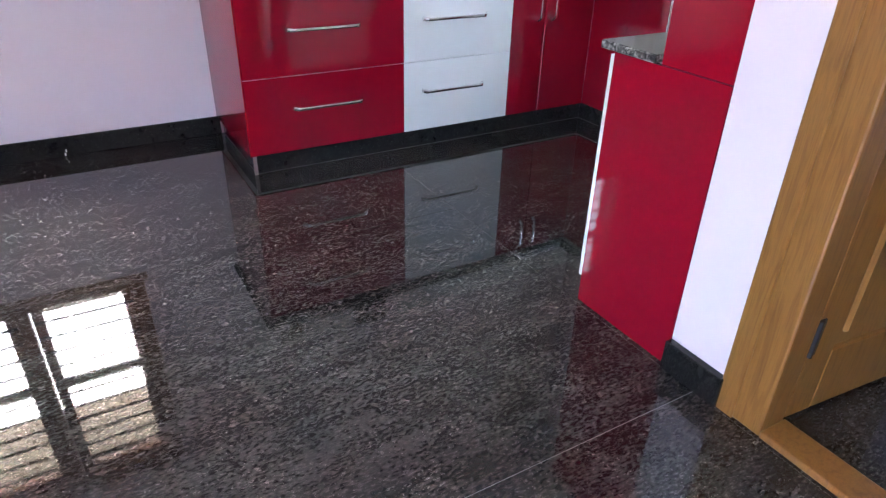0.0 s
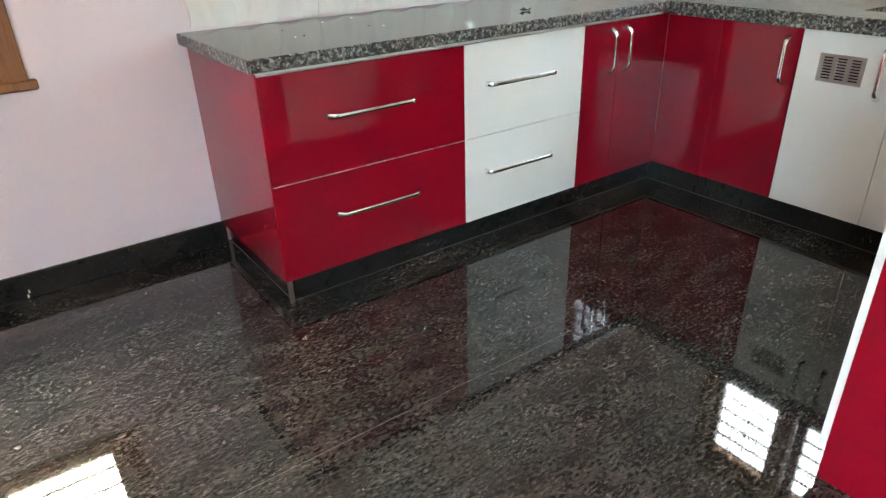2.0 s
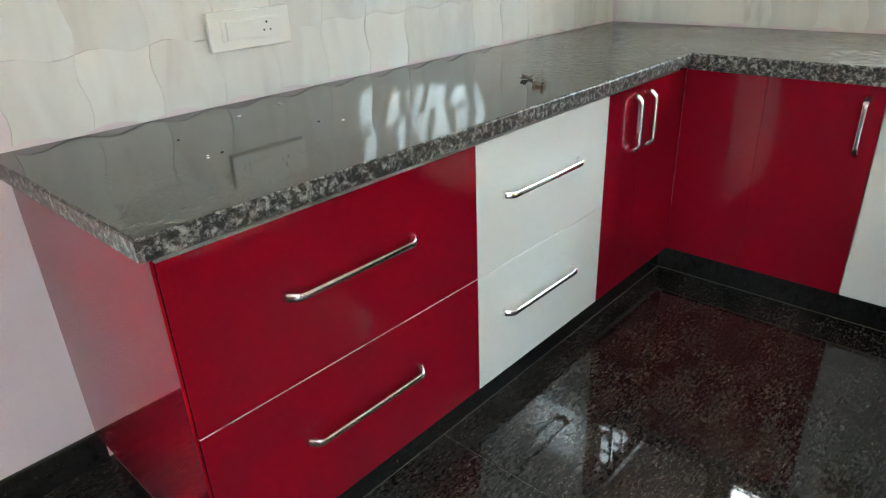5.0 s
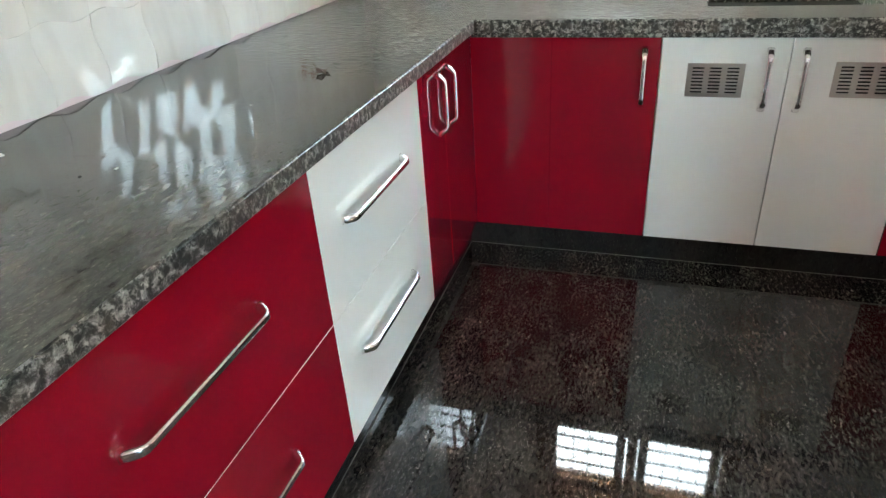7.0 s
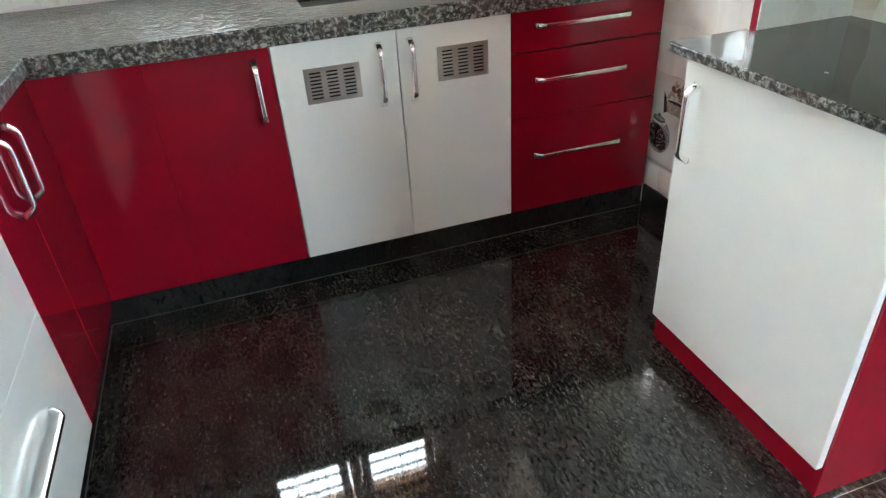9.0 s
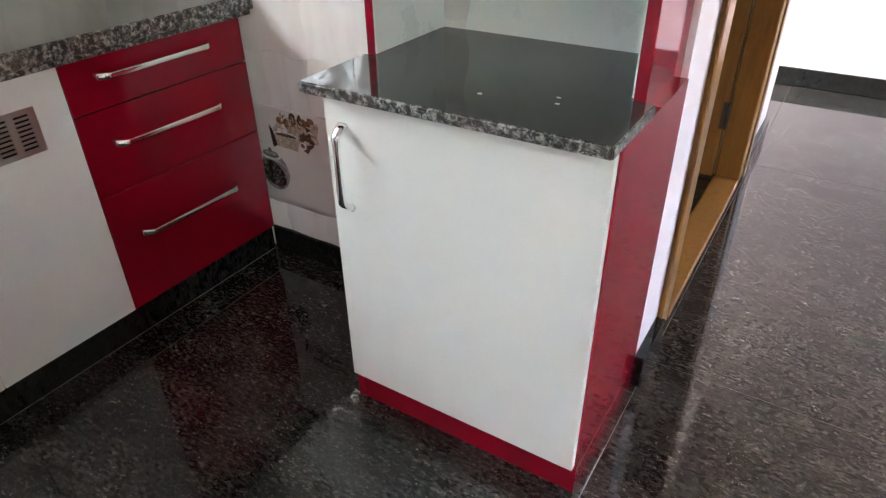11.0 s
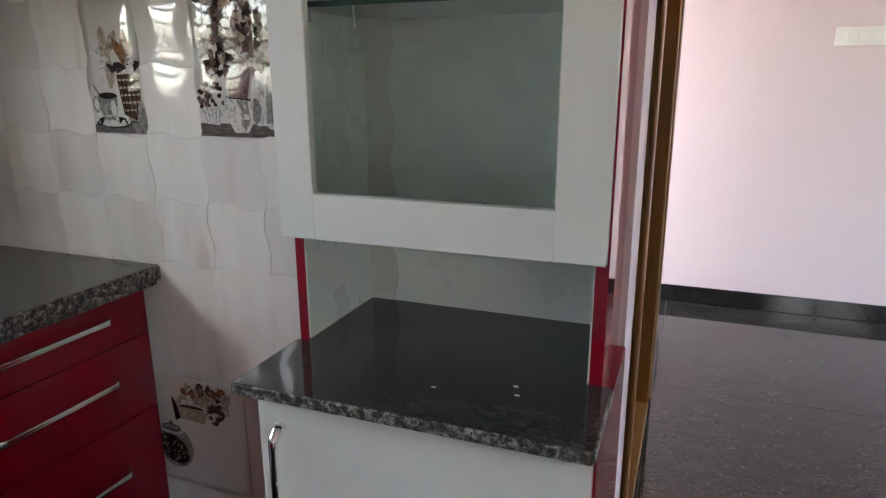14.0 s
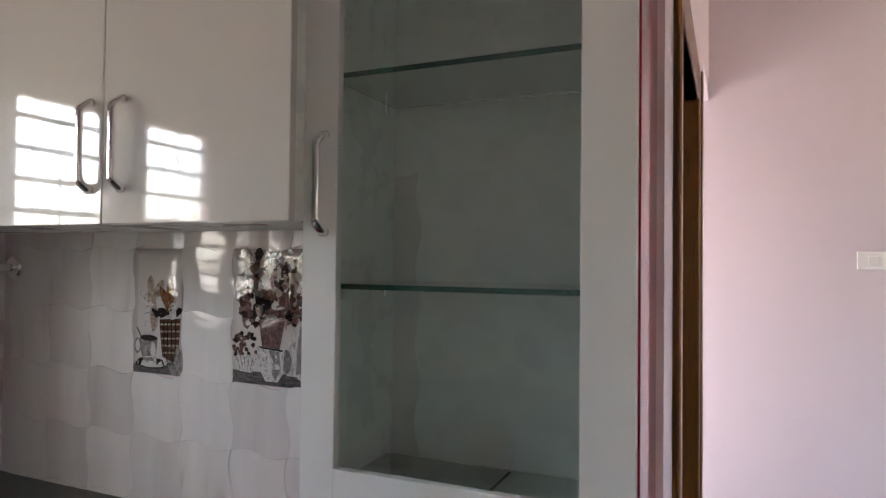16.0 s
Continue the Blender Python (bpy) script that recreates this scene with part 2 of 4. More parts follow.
# ---- mesh helpers ----
def box(bm, x0, x1, y0, y1, z0, z1, bevel=0.0, seg=1):
    made = bmesh.ops.create_cube(bm, size=1.0)["verts"]
    bmesh.ops.scale(bm, vec=(x1 - x0, y1 - y0, z1 - z0), verts=made)
    bmesh.ops.translate(bm, vec=((x0 + x1) / 2, (y0 + y1) / 2, (z0 + z1) / 2), verts=made)
    if bevel:
        edges = list({e for v in made for e in v.link_edges})
        bmesh.ops.bevel(bm, geom=edges, offset=bevel, segments=seg, affect="EDGES", profile=0.5)
    return bm


def cbox(*a, **k):
    return box(bmesh.new(), *a, **k)


def rod(bm, a, b2, r, seg=10):
    a, b2 = Vector(a), Vector(b2)
    d = b2 - a
    made = bmesh.ops.create_cone(bm, cap_ends=True, segments=seg, radius1=r, radius2=r, depth=d.length)["verts"]
    bmesh.ops.transform(bm, matrix=Matrix.Translation((a + b2) / 2) @ d.to_track_quat("Z", "Y").to_matrix().to_4x4(), verts=made)
    return bm


def lathe(bm, axis, profile, seg=20):
    """Rings of (distance along, radius) about the axis matrix's z."""
    rings = []
    for h, r in profile:
        rings.append([bm.verts.new(axis @ Vector((r * math.cos(i * math.tau / seg), r * math.sin(i * math.tau / seg), h))) for i in range(seg)])
    for p, q in zip(rings, rings[1:]):
        for i in range(seg):
            bm.faces.new((p[i], p[(i + 1) % seg], q[(i + 1) % seg], q[i]))
    bm.faces.new(rings[0][::-1])
    bm.faces.new(rings[-1])
    return bm


def finish(name, bm, material, smooth=False):
    me = bpy.data.meshes.new(name)
    bmesh.ops.recalc_face_normals(bm, faces=bm.faces)
    bm.to_mesh(me)
    bm.free()
    me.materials.append(material)
    if smooth:
        for p in me.polygons:
            p.use_smooth = True
    return me


def part(name, bm, material, parent, label="", smooth=False):
    """One mesh object, built in world places, under a thing or a part."""
    ob = new(name, bm if isinstance(bm, bpy.types.Mesh) else finish(name, bm, material, smooth))
    ob.parent = parent
    if parent.parent is None:
        ob.matrix_parent_inverse = parent.matrix_basis.inverted()
    if label:
        tagged(ob, label)
    return ob


def thing(name, at, label, category, group="", kind=""):
    ob = new(name)
    ob.empty_display_size = 0.1
    ob.matrix_basis = Matrix.Translation(at)
    return tagged(ob, label, category, group, kind)


def solid(name, bm, material, label, category="", kind="", group="", smooth=False):
    return tagged(new(name, finish(name, bm, material, smooth)), label, category, group, kind)


def setting(name, bm, material, label, category):
    return solid(name, bm, material, label, category, "structure")


def handle_mesh(length):
    """Bow handle along x that stands out to -y, feet flared."""
    bm = bmesh.new()
    h = length / 2
    half = [(-h, 0.0, 0.0215, 0.016), (-h + 0.006, -0.009, 0.0205, 0.0145), (-h + 0.015, -0.0215, 0.0188, 0.0128), (-h + 0.021, -0.0262, 0.0168, 0.0118),
            (-h + 0.030, -0.0273, 0.0152, 0.0110)]
    spine = half + [(0, -0.0275, 0.0142, 0.0108)] + [(-x, y, w, t) for x, y, w, t in half[::-1]]
    rings = []
    for i, (x, y, w, t) in enumerate(spine):
        a, c = spine[max(i - 1, 0)], spine[min(i + 1, len(spine) - 1)]
        d = Vector((c[0] - a[0], c[1] - a[1], 0)).normalized()
        nrm = Vector((d.y, -d.x, 0))
        ring = []
        for k in range(12):
            a2 = (k + 0.5) * math.tau / 12
            u, v = math.cos(a2), math.sin(a2)
            u, v = math.copysign(abs(u) ** 0.55, u), math.copysign(abs(v) ** 0.55, v)
            ring.append(bm.verts.new(Vector((x, y, 0)) + nrm * (v * t / 2) + Vector((0, 0, u * w / 2))))
        rings.append(ring)
    for p, q in zip(rings, rings[1:]):
        for i in range(12):
            bm.faces.new((p[i], p[(i + 1) % 12], q[(i + 1) % 12], q[i]))
    bm.faces.new(rings[0][::-1])
    bm.faces.new(rings[-1])
    return finish("handle", bm, CHROME, True)


LONG, MID, SHORT = handle_mesh(0.345), handle_mesh(0.36), handle_mesh(0.185)


def handle(parent, mesh, place, facing, upright=False):
    """facing: degrees about z; 0 stands out to -y."""
    ob = new("handle", mesh)
    ob.parent = parent
    m = Matrix.Translation(place) @ pose(0, 0, 0, 0, 0, facing) @ (pose(0, 0, 0, 0, 90, 0) if upright else Matrix())
    ob.matrix_basis = m
    return tagged(ob, "polished chrome bow handle")


# ---- walls, floor, ceiling ----
NORTH, EAST, SOUTH, FAR, WEST, TOP = 4.452, 3.945, 1.812, -1.01, -1.75, 3.35
DW = 1.965  # face of the wall with the door


def wall(name, pieces, material, label):
    bm = bmesh.new()
    for p in pieces:
        box(bm, *p)
    return setting(name, bm, material, label, "wall")


# openings of the north and the east window
NX0, NX1, NZ0, NZ1 = -0.52, 0.70, 0.80, 2.15
EY0, EY1, EZ0, EZ1 = 2.55, 3.61, 1.25, 2.16
wall_north = wall("wall_north", [(WEST - 0.2, NX0, NORTH, NORTH + 0.2, 0, TOP), (NX1, EAST + 0.2, NORTH, NORTH + 0.2, 0, TOP),
                    (NX0, NX1, NORTH, NORTH + 0.2, 0, NZ0), (NX0, NX1, NORTH, NORTH + 0.2, NZ1, TOP)], PINK, "pale pink painted plaster wall with a window")
PY0, PY1, PZ0, PZ1 = -0.88, -0.16, 0.10, 2.05  # unseen opening at the end of the passage, added to light the far wall
wall_east = wall("wall_east", [(EAST, EAST + 0.2, FAR - 0.2, PY0, 0, TOP), (EAST, EAST + 0.2, PY1, EY0, 0, TOP), (EAST, EAST + 0.2, PY0, PY1, 0, PZ0), (EAST, EAST + 0.2, PY0, PY1, PZ1, TOP), (EAST, EAST + 0.2, EY1, NORTH, 0, TOP),
                   (EAST, EAST + 0.2, EY0, EY1, 0, EZ0), (EAST, EAST + 0.2, EY0, EY1, EZ1, TOP)], PINK, "kitchen wall behind the tiles with a window")
# the wide opening is unseen and guessed, cut to let daylight into the hall
wall_west = wall("wall_west", [(WEST - 0.2, WEST, -3.9, -1.2, 0, TOP), (WEST - 0.2, WEST, 0.7, NORTH, 0, TOP), (WEST - 0.2, WEST, -1.2, 0.7, 2.5, TOP), (WEST - 0.2, WEST, -1.2, 0.7, 0, 0.6)], PINK,
                 "pale pink painted wall of the hall with an unseen wide opening added for light")
wall_kitchen = wall("wall_kitchen", [(DW, EAST, 1.66, SOUTH, 0, TOP), (DW, DW + 0.02, SOUTH, 1.853, 0, TOP)], PINK, "short wall between kitchen and next room")
DY0, DY1, DZ = 0.42, 1.62, 2.17  # door opening
wall_door = wall("wall_door", [(DW, DW + 0.13, DY1, 1.66, 0, TOP), (DW, DW + 0.13, -0.12, DY0, 0, TOP), (DW, DW + 0.13, DY0, DY1, DZ, TOP),
                   (DW, DW + 0.13, FAR, -0.12, 2.51, TOP)], PINK, "pale pink wall with a wooden door and a passage")
# unseen wall, added to block the passage lamp from the door room
wall_passage = wall("wall_passage", [(DW + 0.13, EAST, -0.12, 0.0, 0, TOP)], PINK, "pale pink unseen wall added to keep passage light out of the door room")
wall_far = wall("wall_far", [(0.60, EAST, FAR - 0.2, FAR, 0, TOP), (WEST, 0.60, FAR - 0.2, FAR, 3.05, TOP)], PINK, "pale pink wall of the hall with a switch")
wall_back = wall("wall_back", [(WEST, 0.80, -3.9, -3.7, 0, TOP), (0.60, 0.80, -3.7, FAR - 0.2, 0, TOP)], PINK, "dim painted walls of the back space")
ceiling = setting("ceiling", cbox(WEST - 0.2, EAST + 0.2, -3.9, NORTH + 0.2, TOP, TOP + 0.15), CEILING, "plain white painted ceiling slab", "ceiling")
ground = setting("ground", cbox(-60, 60, -60, 60, -0.6, -0.5), EARTH, "dusty bare earth outside the house", "ground")

floor = setting("floor", cbox(WEST - 0.2, EAST + 0.2, -3.9, NORTH + 0.2, -0.2, -0.002), JOINT, "floor of polished dark brown granite slabs with thin joints", "floor")


def skirting(x0, x1, y0, y1, h=0.098):
    return setting("baseboard", cbox(x0, x1, y0, y1, 0, h, bevel=0.003), BLACK, "polished black granite skirting", "skirting")


skirting(WEST, 1.285, NORTH - 0.016, NORTH - 0.0005)
skirting(0.60, EAST, FAR, FAR + 0.016, 0.103)
skirting(2.60, 3.27, SOUTH, SOUTH + 0.018, 0.092)
skirting(DW - 0.028, DW, 1.655, 1.853)
skirting(DW - 0.02, DW, -0.12, 0.335)
skirting(WEST, WEST + 0.016, FAR + 0.02, NORTH - 0.02)


# ---- windows ----
def window(name, label, frame_fn, bays, lo, hi, z0, z1, transom):
    """frame_fn(u0, u1, d0, d1, z0, z1) gives a box in the wall's own axes: u along the wall, d inwards(+) from the wall face."""
    w = thing(name, (0, 0, 0), label, "window", kind="structure")
    for i, (a, b2, c, d) in enumerate(((lo - 0.03, hi + 0.03, z0 - 0.035, z0 + 0.03), (lo - 0.03, hi + 0.03, z1 - 0.03, z1 + 0.035))):
        bm = cbox(*frame_fn(a, b2, -0.10, 0.016, c, d), bevel=0.004)
        box(bm, *frame_fn(a - 0.03, b2 + 0.03, 0.001, 0.026, c - (0.022 if i == 0 else -0.04), c + (0.014 if i == 0 else 0.085)), bevel=0.006)
        part("window_frame", bm, DARKTEAK, w)
    for a in (lo, hi):
        part("window_frame", cbox(*frame_fn(a - 0.045, a + 0.035, -0.10, 0.020, z0 - 0.03, z1 + 0.03), bevel=0.005), DARKTEAK, w)
    for a, b2 in zip(bays[:-1], bays[1:]):
        mid = (a[1] + b2[0]) / 2
        part("mullion", cbox(*frame_fn(mid - 0.03, mid + 0.03, -0.09, 0.012, z0 + 0.03, z1 - 0.03), bevel=0.004), DARKTEAK, w)
    for a, b2 in bays:
        for s, t in ((a - 0.055, a), (b2, b2 + 0.055)):
            part("shutter_stile", cbox(*frame_fn(s, t, -0.085, -0.045, z0 + 0.032, z1 - 0.032), bevel=0.003), DARKTEAK, w)
        for s, t in ((z0 + 0.032, z0 + 0.085), (z1 - 0.085, z1 - 0.032)) + (((transom - 0.03, transom + 0.03),) if transom else ()):
            part("shutter_rail", cbox(*frame_fn(a, b2, -0.085, -0.045, s, t), bevel=0.003), DARKTEAK, w)
        z = z0 + 0.13
        while z < z1 - 0.1:
            part("window_bar", cbox(*frame_fn(a - 0.05, b2 + 0.05, -0.030, -0.018, z - 0.0085, z + 0.0085), bevel=0.002), IRON, w)
            z += 0.104
    return w


def north_box(u0, u1, d0, d1, z0, z1):
    return (u0, u1, NORTH - d1, NORTH - d0, z0, z1)


def east_box(u0, u1, d0, d1, z0, z1):
    return (EAST - d1, EAST - d0, u0, u1, z0, z1)


window("window_1", "dark teak framed window with iron bars and open shutters", north_box, [(-0.38, 0.025), (0.205, 0.61)], NX0, NX1, NZ0, NZ1, 1.395)
win_e = window("window_2", "teak framed kitchen window with iron bars above the counter", east_box, [(2.645, 2.985), (3.17, 3.52)], EY0, EY1, EZ0, EZ1, None)
for y in (2.70, 2.80, 2.89, 3.25, 3.33, 3.42):
    part("grille_rod", rod(bmesh.new(), (EAST + 0.05, y, EZ0 + 0.03), (EAST + 0.05, y, EZ1 - 0.03), 0.0035, 6), IRON, win_e)
for k in range(6):
    z = EZ0 + 0.05 + k * 0.13
    part("grille_rod", rod(bmesh.new(), (EAST + 0.06, 3.30, z), (EAST + 0.06, 3.51, z + 0.16), 0.003, 6), IRON, win_e)
    part("grille_rod", rod(bmesh.new(), (EAST + 0.066, 3.51, z), (EAST + 0.066, 3.30, z + 0.16), 0.003, 6), IRON, win_e)
setting("sunshade", cbox(NX0 - 0.25, NX1 + 0.25, NORTH + 0.2, NORTH + 0.78, 2.14, 2.24), PLASTER, "plastered concrete sunshade over a window outside", "sunshade")



# ---- trees outside ----
BARK = paint("grey_brown_bark", (0.13, 0.10, 0.08))
LEAF, n, l, b = mat("green_leaves", (0.06, 0.10, 0.035), 0.55)
isl = n.new("ShaderNodeNewGeometry")
l.new(ramp(n, l, isl.outputs["Random Per Island"], [(0.0, (0.035, 0.07, 0.022)), (0.6, (0.07, 0.115, 0.04)), (1.0, (0.11, 0.14, 0.05))]), b.inputs["Base Color"])


def tree(x, y, height, spread, seed):
    rnd = random.Random(seed)
    t = thing("tree", (x, y, -0.5), "leafy green tree with a slim trunk outside the house", "tree", "trees outside")
    bm = bmesh.new()
    lathe(bm, Matrix.Translation((x, y, -0.52)), [(0, 0.15), (height * 0.3, 0.11), (height * 0.6, 0.07), (height * 0.9, 0.02)], 10)
    tips = []
    for k in range(11):
        z, a, r = height * (0.30 + 0.05 * k), k * 2.4, spread * rnd.uniform(0.5, 0.95) * (1 - 0.04 * k)
        tip = Vector((x + r * math.cos(a), y + r * math.sin(a), z + 0.5))
        rod(bm, (x, y, z - 0.5), tip, 0.025, 6)
        tips += [tip, (tip + Vector((x, y, z - 0.2))) / 2]
    part("trunk", bm, BARK, t)
    verts, faces = [], []
    for tip in tips:
        for k in range(75):
            p = tip + Vector((rnd.gauss(0, 0.34), rnd.gauss(0, 0.34), rnd.gauss(0, 0.26)))
            d = Vector((rnd.gauss(0, 1), rnd.gauss(0, 1), rnd.gauss(-0.3, 0.6))).normalized()
            w = d.cross(Vector((rnd.gauss(0, 1), rnd.gauss(0, 1), 1))).normalized() * 0.045
            q = len(verts)
            verts += [p, p + d * 0.07 + w, p + d * 0.17, p + d * 0.07 - w]
            faces.append((q, q + 1, q + 2, q + 3))
    me = bpy.data.meshes.new("crown")
    me.from_pydata(verts, [], faces)
    me.materials.append(LEAF)
    part("crown", me, None, t)


tree(-1.9, 9.2, 3.2, 1.6, 3)
tree(1.5, 8.6, 2.8, 1.5, 8)

# ---- door ----
door_1 = thing("door_1", (DW + 0.06, 1.0, 0), "open varnished teak double door in a teak frame", "door", kind="structure")
part("door_jamb", cbox(DW - 0.010, DW + 0.088, 1.525, 1.645, 0, DZ, bevel=0.006, seg=2), TEAK, door_1)
part("door_jamb", cbox(DW - 0.010, DW + 0.088, 0.36, 0.48, 0, DZ, bevel=0.006, seg=2), TEAK, door_1)
part("door_head", cbox(DW - 0.009, DW + 0.087, 0.36, 1.645, DZ, DZ + 0.12, bevel=0.006, seg=2), TEAK, door_1)
part("architrave", cbox(DW - 0.018, DW - 0.0105, 1.605, 1.662, 0, DZ + 0.13, bevel=0.003), TEAK, door_1)
part("architrave", cbox(DW - 0.018, DW - 0.0105, 0.338, 0.395, 0, DZ + 0.13, bevel=0.003), TEAK, door_1)
part("threshold", cbox(DW - 0.012, DW + 0.089, 0.48, 1.525, 0, 0.022, bevel=0.005, seg=2), TEAK, door_1)
LW, LH = 0.512, 2.12


def door_leaf(place, side):
    """Half leaf that stands open: two stiles, three rails, two raised panels, hinges. side: -1 opens beside the far jamb."""
    lf = new("leaf")
    lf.parent = door_1
    lf.matrix_parent_inverse = door_1.matrix_basis.inverted()
    lf.matrix_basis = place

    def bit(name, bm, material=TEAK, label=""):
        if side < 0:
            bmesh.ops.scale(bm, vec=(1, -1, 1), verts=bm.verts)
        ob = new(name, finish(name, bm, material))
        ob.parent = lf
        if label:
            tagged(ob, label)

    for a, b2 in ((0, 0.10), (LW - 0.10, LW)):
        bit("stile", cbox(a, b2, -0.038, 0, 0.0, LH, bevel=0.004))
    for a, b2 in ((0, 0.20), (0.92, 1.06), (LH - 0.13, LH)):
        bit("rail", cbox(0.10, LW - 0.10, -0.037, -0.001, a, b2, bevel=0.004))
    for a, b2 in ((0.20, 0.92), (1.06, LH - 0.13)):
        bm = cbox(0.10, LW - 0.10, -0.024, -0.014, a, b2)
        box(bm, 0.135, LW - 0.135, -0.034, -0.004, a + 0.035, b2 - 0.035, bevel=0.009)
        bit("panel", bm)
    for z in (0.27, 1.05, 1.85):
        bm = cbox(-0.012, 0.018, -0.0455, -0.0385, z - 0.055, z + 0.055, bevel=0.002)
        rod(bm, (-0.004, -0.047, z - 0.055), (-0.004, -0.047, z + 0.055), 0.006, 8)
        bit("hinge", bm, IRON, "dark iron hinge")


door_leaf(pose(DW + 0.097, 1.568, 0.012, 0, 0, -5), 1)
door_leaf(pose(DW + 0.097, 0.442, 0.012, 0, 0, 4), -1)

# ---- kitchen base units ----
FY, FX, F0, F1 = 3.765, 3.25, 0.100, 0.812   # front faces and their heights


def front_n(x0, x1, z0, z1):
    return cbox(x0 + 0.001, x1 - 0.001, FY, FY + 0.018, z0 + 0.0006, z1 - 0.0006, bevel=0.0009)


def front_e(y0, y1, z0, z1):
    return cbox(FX, FX + 0.018, y0 + 0.0015, y1 - 0.0015, z0 + 0.0015, z1 - 0.0015, bevel=0.0012)


def body_n(x0, x1, inner, parent):
    y0, y1 = FY + 0.0185, NORTH - 0.02
    for a in (x0 + 0.0005, x1 - 0.0175):
        part("side_board", cbox(a, a + 0.017, y0, y1, F0, F1 + 0.008), inner, parent)
    part("base_board", cbox(x0 + 0.018, x1 - 0.018, y0, y1, F0, F0 + 0.018), inner, parent)
    part("back_board", cbox(x0 + 0.018, x1 - 0.018, NORTH - 0.035, NORTH - 0.021, F0 + 0.02, F1), inner, parent)
    for z in (0.452, F1 - 0.012):
        part("rail", cbox(x0 + 0.018, x1 - 0.018, FY + 0.019, FY + 0.06, z - 0.02, z + 0.02), inner, parent)


def body_e(y0, y1, inner, parent, rails=(0.452,)):
    x0, x1 = FX + 0.0185, EAST - 0.02
    for a in (y0 + 0.0005, y1 - 0.0175):
        part("side_board", cbox(x0, x1, a, a + 0.017, F0, F1 + 0.008), inner, parent)
    part("base_board", cbox(x0, x1, y0 + 0.018, y1 - 0.018, F0, F0 + 0.018), inner, parent)
    part("back_board", cbox(EAST - 0.035, EAST - 0.021, y0 + 0.018, y1 - 0.018, F0 + 0.02, F1), inner, parent)
    for z in rails:
        part("rail", cbox(FX + 0.019, FX + 0.06, y0 + 0.018, y1 - 0.018, z - 0.02, z + 0.02), inner, parent)


KX = (1.275, 2.066, 2.700, 3.25)
for k, (colour, label) in enumerate(((RED, "glossy red drawer cabinet with chrome handles under the granite counter"),
                                     (WHITE, "glossy white drawer cabinet with chrome handles under the granite counter"))):
    x0, x1 = KX[k], KX[k + 1]
    unit = thing("drawer_cabinet", ((x0 + x1) / 2, 4.1, F0), label, "cabinet", "cabinets along the back wall")
    body_n(x0, x1, EDGE, unit)
    for z0, z1, hz in ((F0, 0.4528, 0.322), (0.4538, F1, 0.674)):
        d = part("drawer_front", front_n(x0, x1, z0, z1), colour, unit)
        if k == 0:
            part("edge_band", cbox(x0 + 0.002, x1 - 0.002, FY + 0.0006, FY + 0.017, z1 - 0.0012, z1 - 0.0002), EDGE, d, "white edge band")
        handle(d, MID if k else LONG, (1.666 if k == 0 else 2.352, FY + 0.0005, hz - 0.019), 0)
    if k == 0:
        part("side_panel", cbox(x0 - 0.006, x0 + 0.0002, FY + 0.002, NORTH - 0.018, F0 - 0.002, F1 + 0.008, bevel=0.001), RED, unit)
        part("edge_strip", cbox(x0 + 0.010, x0 + 0.026, FY + 0.022, FY + 0.032, 0.0, F0), STEEL, unit, "thin aluminium corner strip")
unit = thing("corner_cabinet", (2.975, 4.1, F0), "glossy dark red corner cabinet with two doors", "cabinet", "cabinets along the back wall")
body_n(KX[2], KX[3] - 0.02, EDGE, unit)
for a, b2, hx in ((2.700, 2.918, 2.868), (2.918, 3.2505, 2.966)):
    d = part("door", front_n(a, b2, F0, F1), RED, unit)
    handle(d, SHORT, (hx, FY + 0.0005, 0.690), 0, True)

unit = thing("corner_cabinet", (3.6, 3.45, F0), "glossy dark red cabinet with one door beside the corner", "cabinet", "cabinets below the window")
body_e(3.142, 3.76, EDGE, unit)
part("filler_panel", front_e(3.4862, 3.767, F0, F1), RED, unit)
d = part("door", front_e(3.142, 3.4888, F0, F1), RED, unit)
handle(d, SHORT, (FX - 0.0005, 3.191, 0.682), -90, True)


def vent(parent, yc, zc):
    """Steel ventilation plate with three columns of slots, facing -x."""
    x = FX - 0.0025
    w, h, cols, rows = 0.168, 0.106, 3, 8
    bm = bmesh.new()
    m, gap = 0.016, 0.017
    sw = (w - 2 * m - 2 * gap) / cols
    box(bm, x - 0.001, x + 0.002, yc - w / 2, yc - w / 2 + m, zc - h / 2, zc + h / 2)
    box(bm, x - 0.001, x + 0.002, yc + w / 2 - m, yc + w / 2, zc - h / 2, zc + h / 2)
    for i in range(cols):
        a = yc - w / 2 + m + i * (sw + gap)
        if i:
            box(bm, x - 0.001, x + 0.002, a - gap, a, zc - h / 2, zc + h / 2)
        pitch = (h - 0.020) / rows
        box(bm, x - 0.001, x + 0.002, a, a + sw, zc - h / 2, zc - h / 2 + 0.0125)
        box(bm, x - 0.001, x + 0.002, a, a + sw, zc + h / 2 - 0.0125, zc + h / 2)
        for j in range(rows - 1):
            z = zc - h / 2 + 0.010 + (j + 1) * pitch
            box(bm, x - 0.001, x + 0.002, a, a + sw, z - 0.0026, z + 0.0026)
    part("vent", bm, VENTSTEEL, parent, "brushed steel slotted vent plate")
    # no real openings: a black plate gives the slots their shade
    part("vent_backing", cbox(x + 0.0021, x + 0.0029, yc - w / 2 + 0.006, yc + w / 2 - 0.006, zc - h / 2 + 0.006, zc + h / 2 - 0.006), SHADE_CRUMB_BLACK, parent, "black plate painted as the shade in the vent slots")


